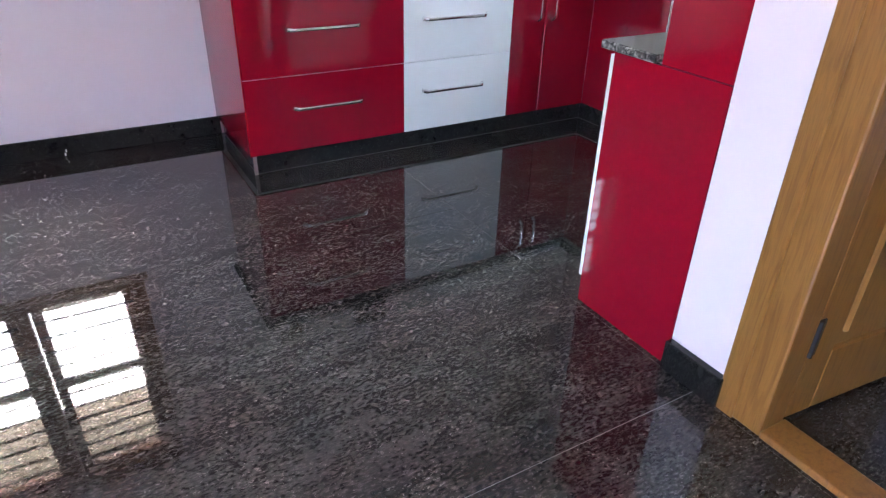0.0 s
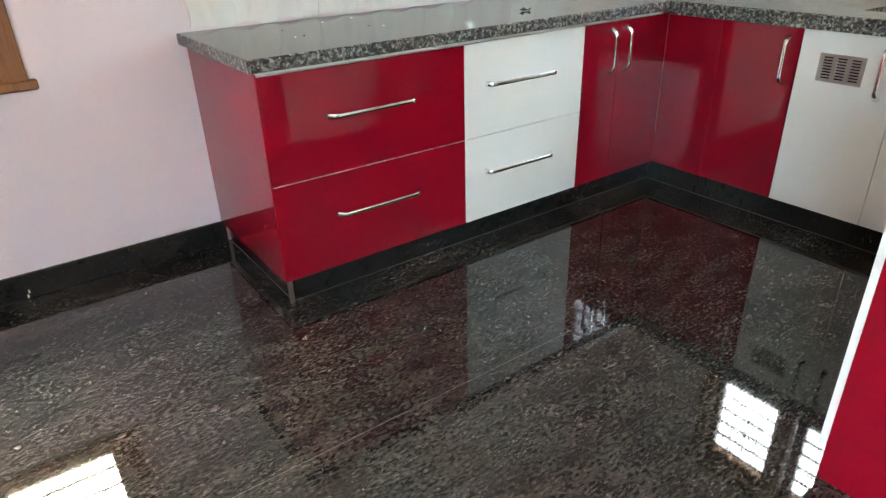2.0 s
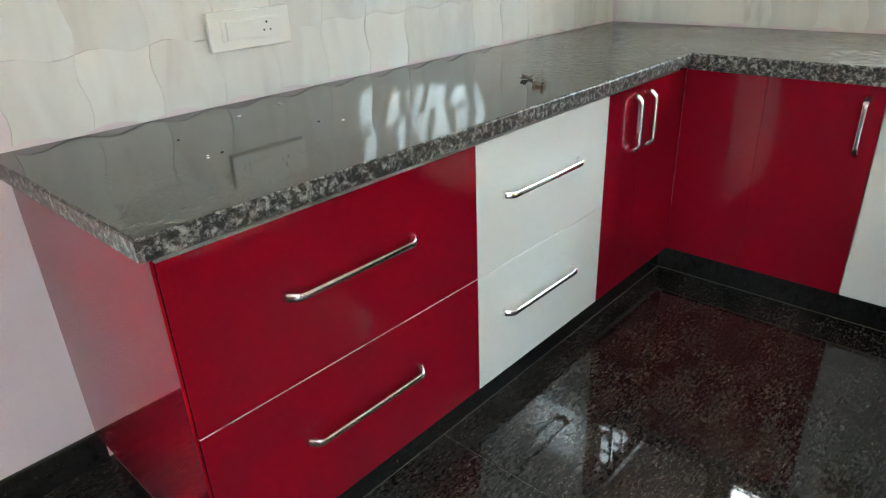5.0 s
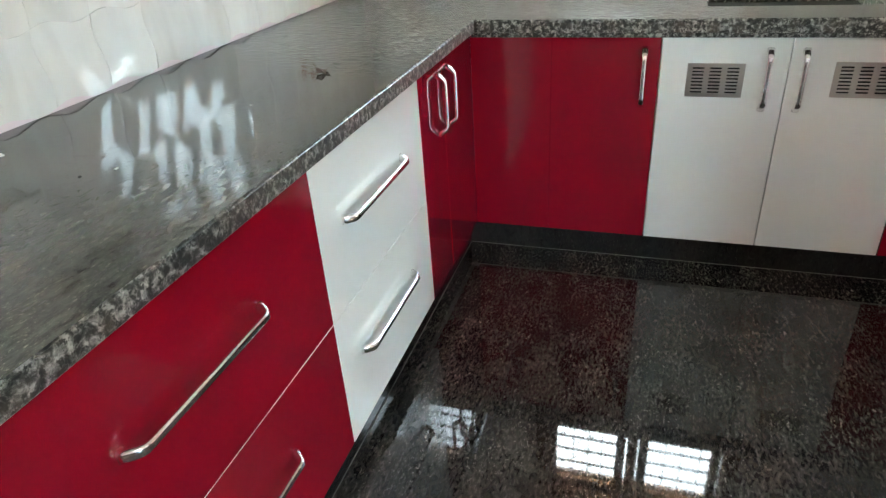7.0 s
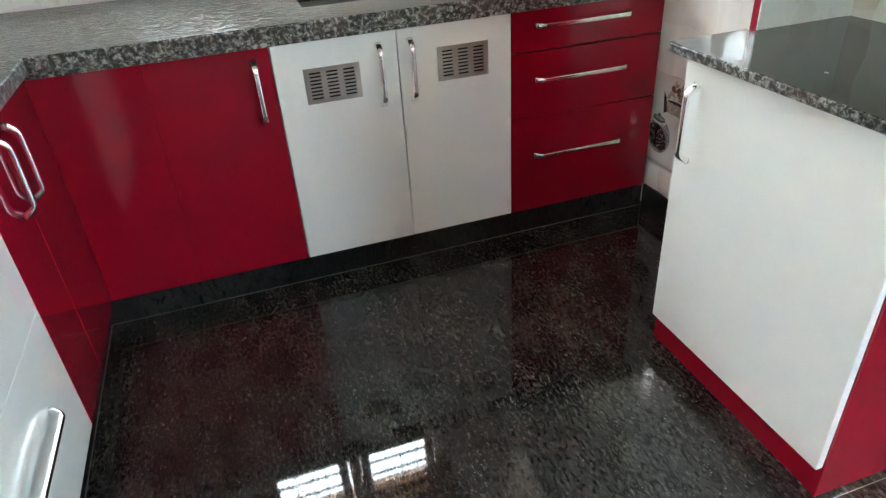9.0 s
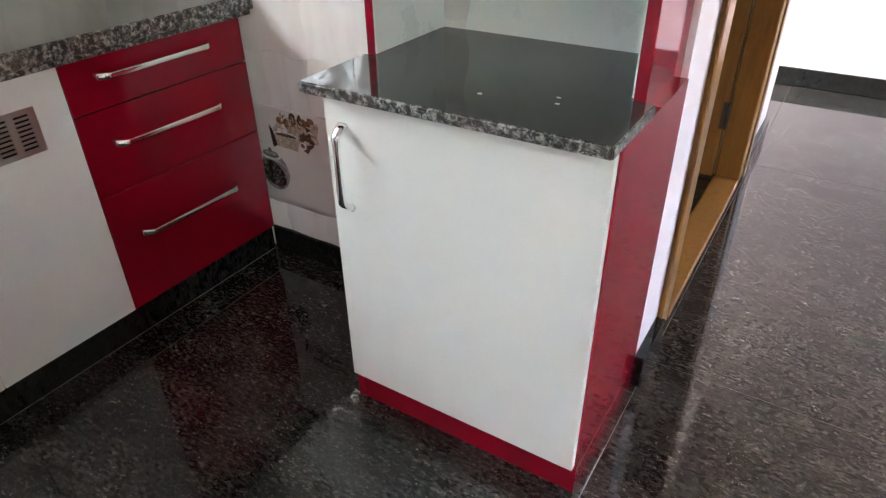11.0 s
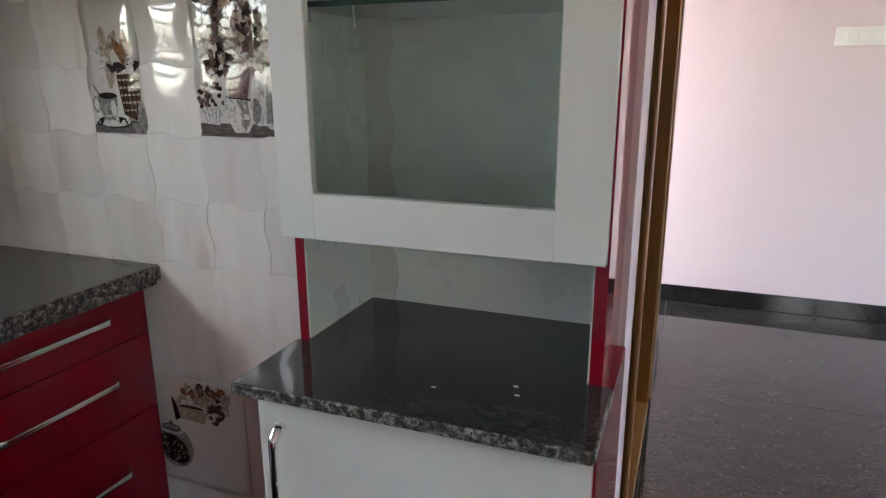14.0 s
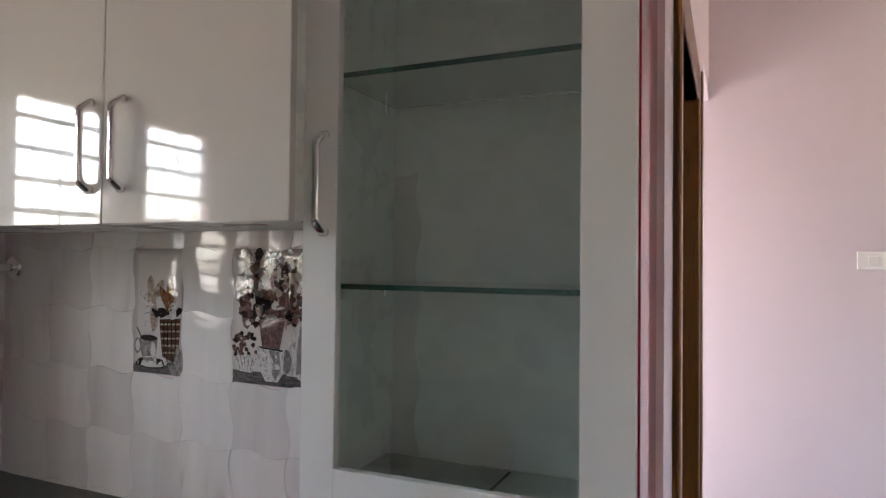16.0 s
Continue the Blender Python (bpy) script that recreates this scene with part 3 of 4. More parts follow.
unit = thing("hob_cabinet", (3.6, 2.77, F0), "white two-door cabinet with steel vents under the hob cutout", "cabinet", "cabinets below the window")
body_e(2.397, 3.142, EDGE, unit)
for a, b2, hy, vy in ((2.770, 3.142, 2.828, 2.975), (2.397, 2.770, 2.730, 2.562)):
    d = part("door", front_e(a, b2, F0, F1), WHITE, unit)
    handle(d, SHORT, (FX - 0.0005, hy, 0.680), -90, True)
    vent(d, vy, 0.676 if vy > 2.8 else 0.684)
unit = thing("drawer_cabinet", (3.6, 2.12, F0), "glossy dark red cabinet with three drawers beside the tiled wall", "cabinet", "cabinets below the window")
body_e(1.838, 2.397, EDGE, unit, (0.455, 0.677))
for z0, z1, hz in ((F0, 0.455, 0.318), (0.455, 0.677, 0.586), (0.677, F1, 0.760)):
    d = part("drawer_front", front_e(1.838, 2.397, z0, z1), RED, unit)
    handle(d, LONG, (FX - 0.0005, 2.142, hz), -90)

bm = cbox(1.298, 3.272, FY + 0.034, FY + 0.05, 0, F0 - 0.001)
box(bm, 1.298, 1.314, FY + 0.0505, NORTH - 0.017, 0, F0 - 0.001)
box(bm, FX + 0.022, FX + 0.038, 1.832, FY + 0.033, 0, F0 - 0.001)
bead = cbox(1.2965, 3.27, FY + 0.0315, FY + 0.0338, 0.0001, 0.0015)
box(bead, 1.2955, 1.2978, FY + 0.0315, NORTH - 0.017, 0.0001, 0.0015)
box(bead, FX + 0.0195, FX + 0.0218, 1.835, FY + 0.0310, 0.0001, 0.0015)
setting("grout_line", bead, DARKGROUT, "thin grey grout line along the foot of the plinth", "grout")
setting("plinth", bm, BLACK, "recessed black granite plinth under the cabinets", "plinth")

# ---- worktop, with the empty hob cutout ----
SZ0, SZ1 = 0.828, 0.870
HX0, HX1, HY0, HY1 = 3.405, 3.735, 2.515, 3.012


def stone(parent, pieces, z0, z1, face=COUNTER):
    """Flat stone pieces that butt into one: polished top, sawn edge on the sides."""
    bm = bmesh.new()
    for x0, x1, y0, y1 in pieces:
        box(bm, x0, x1, y0, y1, z0, z1)
    bmesh.ops.remove_doubles(bm, verts=bm.verts, dist=0.0001)
    inner = [f for f in bm.faces if all(len(e.link_faces) > 2 for e in f.edges) and abs(f.normal.z) < 0.5]
    bmesh.ops.delete(bm, geom=inner, context="FACES_ONLY")
    me = finish("slab", bm, face)
    me.materials.append(EDGESTONE)
    for p in me.polygons:
        p.material_index = 0 if abs(p.normal.z) > 0.5 else 1
    return part("slab", me, None, parent)


SX, SY = 3.209, 3.742
top = thing("worktop", (2.6, 4.1, SZ0), "grey speckled granite worktop with uneven polish, painted window glints and a hob cutout", "worktop")
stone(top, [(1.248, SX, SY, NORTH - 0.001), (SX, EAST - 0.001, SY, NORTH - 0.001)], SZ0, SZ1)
stone(top, [(SX, HX0, HY1, SY - 0.0004), (HX0, HX1, HY1, SY - 0.0004), (HX1, EAST - 0.001, HY1, SY - 0.0004), (SX, HX0, HY0, HY1), (HX1, EAST - 0.001, HY0, HY1),
            (SX, HX0, SOUTH + 0.001, HY0), (HX0, HX1, SOUTH + 0.001, HY0), (HX1, EAST - 0.001, SOUTH + 0.001, HY0)], SZ0, SZ1)
for q in ((1.246, SX, SY - 0.004, SY - 0.0003, SZ0 + 0.002, SZ1 - 0.003), (1.2440, 1.2477, SY - 0.004, NORTH - 0.002, SZ0 + 0.002, SZ1 - 0.003),
          (SX - 0.004, SX - 0.0003, SOUTH + 0.002, SY - 0.005, SZ0 + 0.002, SZ1 - 0.003), (SX + 0.012, SX + 0.03, SOUTH + 0.004, SY + 0.012, SZ0 - 0.016, SZ0 - 0.0005)):
    part("sawn_edge", cbox(*q, bevel=0.0016), EDGESTONE, top, "rough sawn granite edge")

# added black board: the cutout's deep shade put in as colour
part("recess_shade_board", cbox(HX0 - 0.02, HX1 + 0.02, HY0 - 0.02, HY1 + 0.02, SZ0 - 0.012, SZ0 - 0.001), SHADE_CRUMB_BLACK, top, "black board painted as the shade inside the hob cutout")

# ---- tall crockery unit ----
UX0, UX1, UB, UF = 1.963, 2.585, 2.250, 2.092
crock = thing("crockery_unit", (2.27, 2.0, 0), "tall crockery unit, white doors with red side panels, glass above", "cabinet")
for x0, x1 in ((UX0, UX0 + 0.018), (UX1 - 0.018, UX1)):
    back = 1.855 if x0 < 2 else SOUTH + 0.019
    if x0 < 2:
        bm = cbox(1.9785, 2.001, back, UF, 0.0, 2.42, bevel=0.001)
        box(bm, 1.962, 1.9784, back, UF, 0.0, 0.831)
        box(bm, 1.962, x1, UF + 0.0003, UB, 0, 0.831)
    else:
        bm = cbox(x0 - 0.010, x1 - 0.008, back, UF, 0.0, 2.42)
        box(bm, x0 - 0.024, x1 - 0.024, UF, UB, 0, 0.831)
    part("side_panel", bm, RED, crock, "glossy red side panel")
part("back_panel", cbox(2.0045, UX1 - 0.0315, SOUTH + 0.001, SOUTH + 0.004, 0.1, 2.42), INNER, crock)
part("lining", cbox(2.0012, 2.004, SOUTH + 0.0045, UF - 0.001, 0.8555, 1.084), INNER, crock)
part("lining", cbox(UX1 - 0.031, UX1 - 0.0282, SOUTH + 0.0045, UF - 0.001, 0.8555, 1.084), INNER, crock)
part("lining", cbox(2.0012, 2.004, SOUTH + 0.0045, UF - 0.001, 1.104, 2.40), INNER, crock)
part("lining", cbox(UX1 - 0.031, UX1 - 0.0282, SOUTH + 0.0045, UF - 0.001, 1.104, 2.40), INNER, crock)
part("cabinet_floor", cbox(2.0045, UX1 - 0.0315, SOUTH + 0.0045, UF - 0.001, 1.085, 1.103), INNER, crock)
part("cabinet_top", cbox(2.0045, UX1 - 0.0315, SOUTH + 0.0045, UF - 0.001, 2.402, 2.42), INNER, crock)
part("kickboard", cbox(UX0 + 0.0185, UX1 - 0.0425, UB - 0.02, UB - 0.002, 0, 0.09), RED, crock, "red kickboard")
d = part("door", cbox(UX0 + 0.003, UX1 - 0.028, UB + 0.001, UB + 0.019, 0.090, 0.822, bevel=0.0015), WHITE, crock)
handle(d, SHORT, (2.510, UB + 0.0195, 0.675), 180, True)
# glass door: four frame members and a pane
GD, GT = UF + 0.001, UF + 0.020
gx0, gx1, gz0, gz1, fw, fl = 1.982, 2.594, 1.068, 2.42, 0.086, 0.075
gd = part("glass_door", cbox(gx0, gx0 + fw, GD, GT, gz0, gz1, bevel=0.0015), WHITE, crock, "white framed door with a clear pane")
part("stile", cbox(gx1 - fl, gx1, GD, GT, gz0, gz1, bevel=0.0015), WHITE, gd)
part("rail", cbox(gx0 + fw, gx1 - fl, GD, GT - 0.0002, gz0, gz0 + fw, bevel=0.001), WHITE, gd)
part("rail", cbox(gx0 + fw, gx1 - fl, GD, GT - 0.0002, gz1 - fw, gz1, bevel=0.001), WHITE, gd)
pane = part("pane", cbox(gx0 + fw - 0.006, gx1 - fl + 0.006, GD - 0.006, GD - 0.002, gz0 + fw - 0.006, gz1 - fw + 0.006), GLASS, gd, "clear glass pane")
pane.visible_shadow = False
handle(gd, SHORT, (2.546, GT + 0.0005, 1.680), 180, True)


def glass_shelf(z):
    s = part("shelf", cbox(2.006, UX1 - 0.033, SOUTH + 0.006, UF - 0.012, z, z + 0.010), GLASS, crock, "clear glass shelf with green edge")
    s.visible_shadow = False
    part("shelf_edge", cbox(2.006, UX1 - 0.033, UF - 0.0118, UF - 0.0105, z, z + 0.010), GREENEDGE, crock, "dark green glass edge")
    for x in (2.010, UX1 - 0.037):
        for y in (SOUTH + 0.06, UF - 0.05):
            part("shelf_peg", rod(bmesh.new(), (x, y, z - 0.022), (x, y, z - 0.0005), 0.005, 8), CHROME, crock)


glass_shelf(1.483)
glass_shelf(1.884)
for x0, x1 in ((2.008, 2.262), (2.265, UX1 - 0.035)):
    s = solid("glass_sheet", cbox(x0, x1, SOUTH + 0.03, UF - 0.02, 1.1035, 1.1085, bevel=0.001), GLASS, "loose clear glass sheet lying in the crockery unit", "glass sheet", group="glass sheets")
    s.visible_shadow = False
top = thing("worktop", (2.27, 2.1, 0.826), "dark grey granite top of the crockery unit", "worktop")
stone(top, [(1.962, 2.005, 2.100, 2.306), (2.005, 2.553, 2.100, 2.306), (2.553, 2.578, 2.100, 2.306), (2.005, 2.553, SOUTH + 0.005, 2.100)], 0.832, 0.855, SMALLSTONE)
for q in ((1.964, 2.576, 2.3063, 2.3098, 0.8335, 0.8530), (1.9585, 1.9617, 2.1005, 2.3060, 0.8335, 0.8530), (2.5783, 2.5815, 2.1005, 2.3060, 0.8335, 0.8530)):
    part("sawn_edge", cbox(*q, bevel=0.0012), EDGESTONE, top, "rough sawn granite edge")

# ---- wall cabinets ----
for x0, x1, doors in ((2.592, 3.475, ((2.560, 3.030, 2.972), (3.030, 3.475, 3.065))), (3.477, EAST - 0.002, ((3.477, EAST - 0.003, 3.54),))):
    wc = thing("wall_cabinet", ((x0 + x1) / 2, 2.0, 1.61), "glossy cream wall cabinet with chrome handles above the tiles", "cabinet", "wall cabinets")
    part("bottom_board", cbox(x0 + 0.001, x1 - 0.001, SOUTH + 0.012, 2.179, 1.610, 1.628), INNER, wc)
    part("side_board", cbox(x0 + 0.001, x0 + 0.019, SOUTH + 0.012, 2.179, 1.6281, 2.40), INNER, wc)
    part("side_board", cbox(x1 - 0.019, x1 - 0.001, SOUTH + 0.012, 2.179, 1.6281, 2.40), INNER, wc)
    part("top_board", cbox(x0 + 0.0191, x1 - 0.0191, SOUTH + 0.012, 2.179, 2.382, 2.40), INNER, wc)
    for a, b2, hx in doors:
        d = part("door", cbox(a + 0.0015, b2 - 0.0015, 2.180, 2.198, 1.606, 2.40, bevel=0.0015), CREAM, wc)
        handle(d, SHORT, (hx, 2.1985, 1.767), 180, True)


# ---- sockets and small fittings ----
def switch_plate(place, turn, w, h, rockers, sockets, label):
    """Plate that faces -y before the turn about z, with rockers and pin holes."""
    m = pose(*place, 0, 0, turn)
    sp = new("switch_plate")
    sp.matrix_basis = m
    tagged(sp, label, "switch")

    def bit(name, bm, material, label2=""):
        ob = new(name, finish(name, bm, material))
        ob.parent = sp
        if label2:
            tagged(ob, label2)

    bit("plate", cbox(-w / 2, w / 2, -0.010, 0.007, -h / 2, h / 2, bevel=0.003, seg=2), PLASTIC)
    bit("inset", cbox(-w * 0.36, w * 0.36, -0.0125, -0.0101, -h * 0.27, h * 0.27, bevel=0.001), PLASTIC)
    for cx, cw in rockers:
        bit("rocker", cbox(cx - cw / 2, cx + cw / 2, -0.0165, -0.0126, -h * 0.23, h * 0.23, bevel=0.0015), PLASTIC)
    for cx in sockets:
        bm = bmesh.new()
        for dx, dz, r in ((0, 0.012, 0.0035), (-0.010, -0.008, 0.0028), (0.010, -0.008, 0.0028)):
            rod(bm, (cx + dx, -0.0131, dz), (cx + dx, -0.0126, dz), r, 10)
        # flat black discs draw the dark of the pin holes
        bit("pin_hole_shade", bm, SHADE_CRUMB_BLACK, "black discs painted as the shade in socket holes")
    return sp


TN, TE = 0.008, 0.008  # tile thickness in front of the walls
switch_plate((1.925, NORTH - TN - 0.007, 1.060), 0, 0.250, 0.100, ((-0.035, 0.085),), (0.048,), "white switch and socket plate on the tiled wall")
switch_plate((EAST - TE - 0.007, 3.624, 1.086), -90, 0.295, 0.092, ((-0.055, 0.075),), (0.065,), "white switch and socket plate on the tiled wall by the window")
switch_plate((1.085, FAR + 0.0075, 1.566), 180, 0.26, 0.098, ((-0.06, 0.04), (0.0, 0.04), (0.06, 0.04)), (), "white switch plate on the pink wall")
tap = thing("wall_tap", (3.287, NORTH, 1.07), "short brass tap stub on the tiled wall", "tap")
part("flange", lathe(bmesh.new(), Matrix.Translation((3.287, NORTH - TN, 1.072)) @ pose(0, 0, 0, 90), [(0, 0.022), (0.004, 0.021), (0.006, 0.011), (0.03, 0.010), (0.032, 0.014), (0.05, 0.013)], 14), BRASS, tap)
part("spindle", rod(bmesh.new(), (3.287, NORTH - 0.045, 1.075), (3.287, NORTH - 0.045, 1.098), 0.006, 8), BRASS, tap)
tap = thing("wall_tap", (3.85, SOUTH, 1.50), "chrome wall spout with a round flange", "tap")
part("flange", lathe(bmesh.new(), Matrix.Translation((3.880, SOUTH + 0.006, 1.505)) @ pose(0, 0, 0, -90), [(0, 0.036), (0.006, 0.036), (0.012, 0.030), (0.018, 0.016)], 24), CHROME, tap, smooth=False)
part("pipe", rod(bmesh.new(), (3.880, SOUTH + 0.02, 1.505), (3.880, SOUTH + 0.16, 1.505), 0.013, 16), CHROME, tap)

# a dry leaf and crumbs on the worktop
bm = bmesh.new()
vs = [bm.verts.new((2.534 + 0.028 * math.cos(a) * (0.55 if k % 2 else 1), 3.955 + 0.020 * math.sin(a) * (0.6 if k % 2 else 1), SZ1 + 0.002 + 0.006 * (k % 3))) for k, a in ((i, i * math.tau / 9) for i in range(9))]
c = bm.verts.new((2.534, 3.955, SZ1 + 0.0015))
for i in range(9):
    bm.faces.new((vs[i], vs[(i + 1) % 9], c))
DRYLEAF = mat("dry_leaf", (0.10, 0.065, 0.055), 0.8)[0]
solid("dry_leaf", bm, DRYLEAF, "small curled dry brown leaf lying on the worktop", "leaf")
rng = random.Random(4)
for k in range(9):
    x, y, s = rng.uniform(1.45, 1.95), rng.uniform(4.0, 4.40), rng.uniform(0.002, 0.006)
    solid("crumb", cbox(x, x + s * 1.8, y, y + s, SZ1, SZ1 + s * 0.5, bevel=s * 0.12), EDGE if k % 3 else SHADE_CRUMB_BLACK, "tiny crumb of plaster dust on the worktop", "crumb", group="crumbs")
for x, y in ((2.10, 2.18), (2.11, 2.15), (2.24, 2.20)):
    solid("crumb", cbox(x, x + 0.008, y, y + 0.004, 0.855, 0.8565, bevel=0.0004), EDGE, "tiny white plaster crumb on the granite top", "crumb", group="crumbs")

for x, z in ((0.520, 0.004), (0.527, 0.022)):
    solid("paint_drip", cbox(x, x + 0.006, NORTH - 0.0185, NORTH - 0.0155, z, z + 0.014, bevel=0.001), EDGE, "small white paint drip on the black skirting", "paint drip", group="paint drips")

# ---- wave tiles ----
CW, CH, AMP = 0.1755, 0.1715, 0.0080


def cushion(u, v):
    """Swell of a tile's face over its cell."""
    return 0.0034 * (1 - (2 * u - 1) ** 2) * (1 - (2 * v - 1) ** 2)


def tile_mesh(kind):
    """One wavy cell, origin at its lower left, along x and z, face to -y; its cushion leans by kind."""
    bm = bmesh.new()
    N = 6
    g = 0.0003
    grid = []
    for j in range(N + 1):
        row = []
        for i in range(N + 1):
            u, v = i / N, j / N
            x = g + u * (CW - 2 * g) + AMP * math.sin(math.tau * v)
            z = g + v * (CH - 2 * g) + AMP * math.sin(math.tau * u)
            lean = (u - 0.5, 0.5 - u, v - 0.5, 0.5 - v)[kind]
            hump = 0.0009 * lean * 2 + cushion(u, v)
            row.append(bm.verts.new((x, -0.0055 - hump, z)))
        grid.append(row)
    for j in range(N):
        for i in range(N):
            bm.faces.new((grid[j][i], grid[j][i + 1], grid[j + 1][i + 1], grid[j + 1][i]))
    rim = [grid[0][i] for i in range(N + 1)] + [grid[j][N] for j in range(1, N + 1)] + [grid[N][i] for i in range(N - 1, -1, -1)] + [grid[j][0] for j in range(N - 1, 0, -1)]
    low = [bm.verts.new((v.co.x, 0, v.co.z)) for v in rim]
    for i in range(len(rim)):
        k = (i + 1) % len(rim)
        bm.faces.new((rim[i], low[i], low[k], rim[k]))
    edge = set(rim)
    for e in bm.edges:
        e.smooth = not (e.verts[0] in edge and e.verts[1] in edge)
    me = finish("tile", bm, TILE)
    for p in me.polygons:
        p.use_smooth = abs(p.normal.y) > 0.8
    return me


TILES = [tile_mesh(k) for k in range(4)]


def tiled(parent, origin, turn, u0, u1, z0, z1, skip=lambda u, z: False):
    """Cells from u0 to u1 along the wall and z0 to z1 up, on the wall's turned plane."""
    base = Matrix.Translation(origin) @ pose(0, 0, 0, 0, 0, turn)
    nu, nz = round((u1 - u0) / CW), round((z1 - z0) / CH)
    for j in range(nz):
        for i in range(nu):
            u, z = u0 + i * CW, z0 + j * CH
            if skip(u, z):
                continue
            ob = new("tile", TILES[(i + 2 * j + (i * j) % 3) % 4])
            ob.parent = parent
            ob.matrix_basis = base @ Matrix.Translation((u, 0, z))


Z0 = 1.222 - 7 * CH
tiled(wall_kitchen, (3.370, SOUTH, 0), 180, -3 * CW, 5 * CW, Z0, Z0 + 10 * CH,
      lambda u, z: (z > 1.2 and z < 1.54 and (abs(u) < 0.02 or 0.34 < u < 0.60)) or (0.02 < z + 0.01 and 0.18 < z + 0.01 and z < 0.5 and -0.01 < u < 0.36))
tiled(wall_north, (1.298, NORTH, 0), 0, 0, 15 * CW, Z0 + 5 * CH, Z0 + 9 * CH, lambda u, z: z > 1.2 and (abs(u - CW) < 0.02 or 3.9 * CW < u < 5.1 * CW))
tiled(wall_east, (EAST, 4.43, 0), -90, 0, 15 * CW, Z0 + 5 * CH, Z0 + 9 * CH, lambda u, z: 0.62 < u < 1.93 and z > 1.03)


# ---- printed picture tiles ----
def ink(name, base):
    """Printed glaze with soft tonal grain, as in a screened photograph."""
    m, n, l, b = mat(name, base, 0.05)
    v = coords(n, l, kind="Generated")
    f = noise_tex(n, l, v, 7, 5, 0.65, 0.4)
    l.new(ramp(n, l, f, [(0.34, tuple(c * 0.45 for c in base)), (0.52, base), (0.70, tuple(min(c * 1.5 + 0.02, 0.7) for c in base))]), b.inputs["Base Color"])
    return m


INK = {k: ink("print_" + k, c) for k, c in (
    ("brown", (0.085, 0.045, 0.03)), ("dark", (0.022, 0.016, 0.015)), ("grey", (0.25, 0.24, 0.23)), ("white", (0.62, 0.61, 0.59)),
    ("cream", (0.38, 0.32, 0.25)), ("orange", (0.22, 0.11, 0.05)), ("mauve", (0.16, 0.10, 0.09)), ("shade", (0.12, 0.112, 0.105)))}
INK["ground"] = laminate("print_ground", (0.62, 0.60, 0.57), 0.08, 0.5)
ink_rng = random.Random(11)


class Picture:
    """Flat printed tile on a wall. Its drawing runs from (0, 0) at the lower left to (w, h) as one faces it."""

    def __init__(self, wall_ob, place, turn, w, h):
        self.m = pose(*place, 0, 0, turn)
        self.wall, self.layer, self.made = wall_ob, 0, {}
        self.w, self.h = w, h
        bm = bmesh.new()
        nx, nz = round(8 * w / CW), 16
        grid = [[bm.verts.new((0.0004 + (w - 0.0008) * i / nx, 0, 0.0004 + (h - 0.0008) * j / nz)) for i in range(nx + 1)] for j in range(nz + 1)]
        for j in range(nz):
            for i in range(nx):
                bm.faces.new((grid[j][i], grid[j][i + 1], grid[j + 1][i + 1], grid[j + 1][i]))
        for v in bm.verts:
            v.co.y = self.face(v.co.x, v.co.z)
        rim = grid[0] + [row[-1] for row in grid[1:]] + grid[-1][-2::-1] + [row[0] for row in grid[-2:0:-1]]
        low = [bm.verts.new((v.co.x, 0, v.co.z)) for v in rim]
        for i in range(len(rim)):
            k = (i + 1) % len(rim)
            bm.faces.new((rim[i], low[i], low[k], rim[k]))
        me = finish("picture_tile", bm, INK["ground"])
        for p in me.polygons:
            p.use_smooth = abs(p.normal.y) > 0.8
        self.tile = new("picture_tile", me)
        self.tile.parent, self.tile.matrix_basis = wall_ob, self.m
        tagged(self.tile, "glazed tile with a printed still life")

    def face(self, x, z):
        return -0.0060 - cushion(x / CW % 1, z / CH % 1)

    def poly(self, name, ink, pts):
        bm, _ = self.made.setdefault((name, ink), (bmesh.new(), ink))
        self.layer += 1
        y = -0.00015 - 0.000008 * self.layer
        bm.faces.new([bm.verts.new((x, y, z)) for x, z in pts])

    def blob(self, name, ink, x, z, rx, rz, n2=12, rough=0.0, turn=0.0):
        pts = []
        for i in range(n2):
            a, k = i * math.tau / n2, 1 + ink_rng.uniform(-rough, rough)
            u, v = rx * k * math.cos(a), rz * k * math.sin(a)
            pts.append((x + u * math.cos(turn) - v * math.sin(turn), z + u * math.sin(turn) + v * math.cos(turn)))
        self.poly(name, ink, pts)

    def done(self):
        for (name, ink), (bm, _) in self.made.items():
            for axis, step, size in ((0, CW / 8, self.w), (2, CH / 8, self.h)):
                for k in range(1, int(size / step) + 1):
                    at, nrm = Vector(), Vector()
                    at[axis], nrm[axis] = k * step, 1
                    bmesh.ops.bisect_plane(bm, geom=bm.verts[:] + bm.edges[:] + bm.faces[:], plane_co=at, plane_no=nrm)
            for v in bm.verts:
                v.co.y += self.face(v.co.x, v.co.z)
            ob = new(name, finish(name, bm, INK[ink], True))
            ob.parent = self.tile


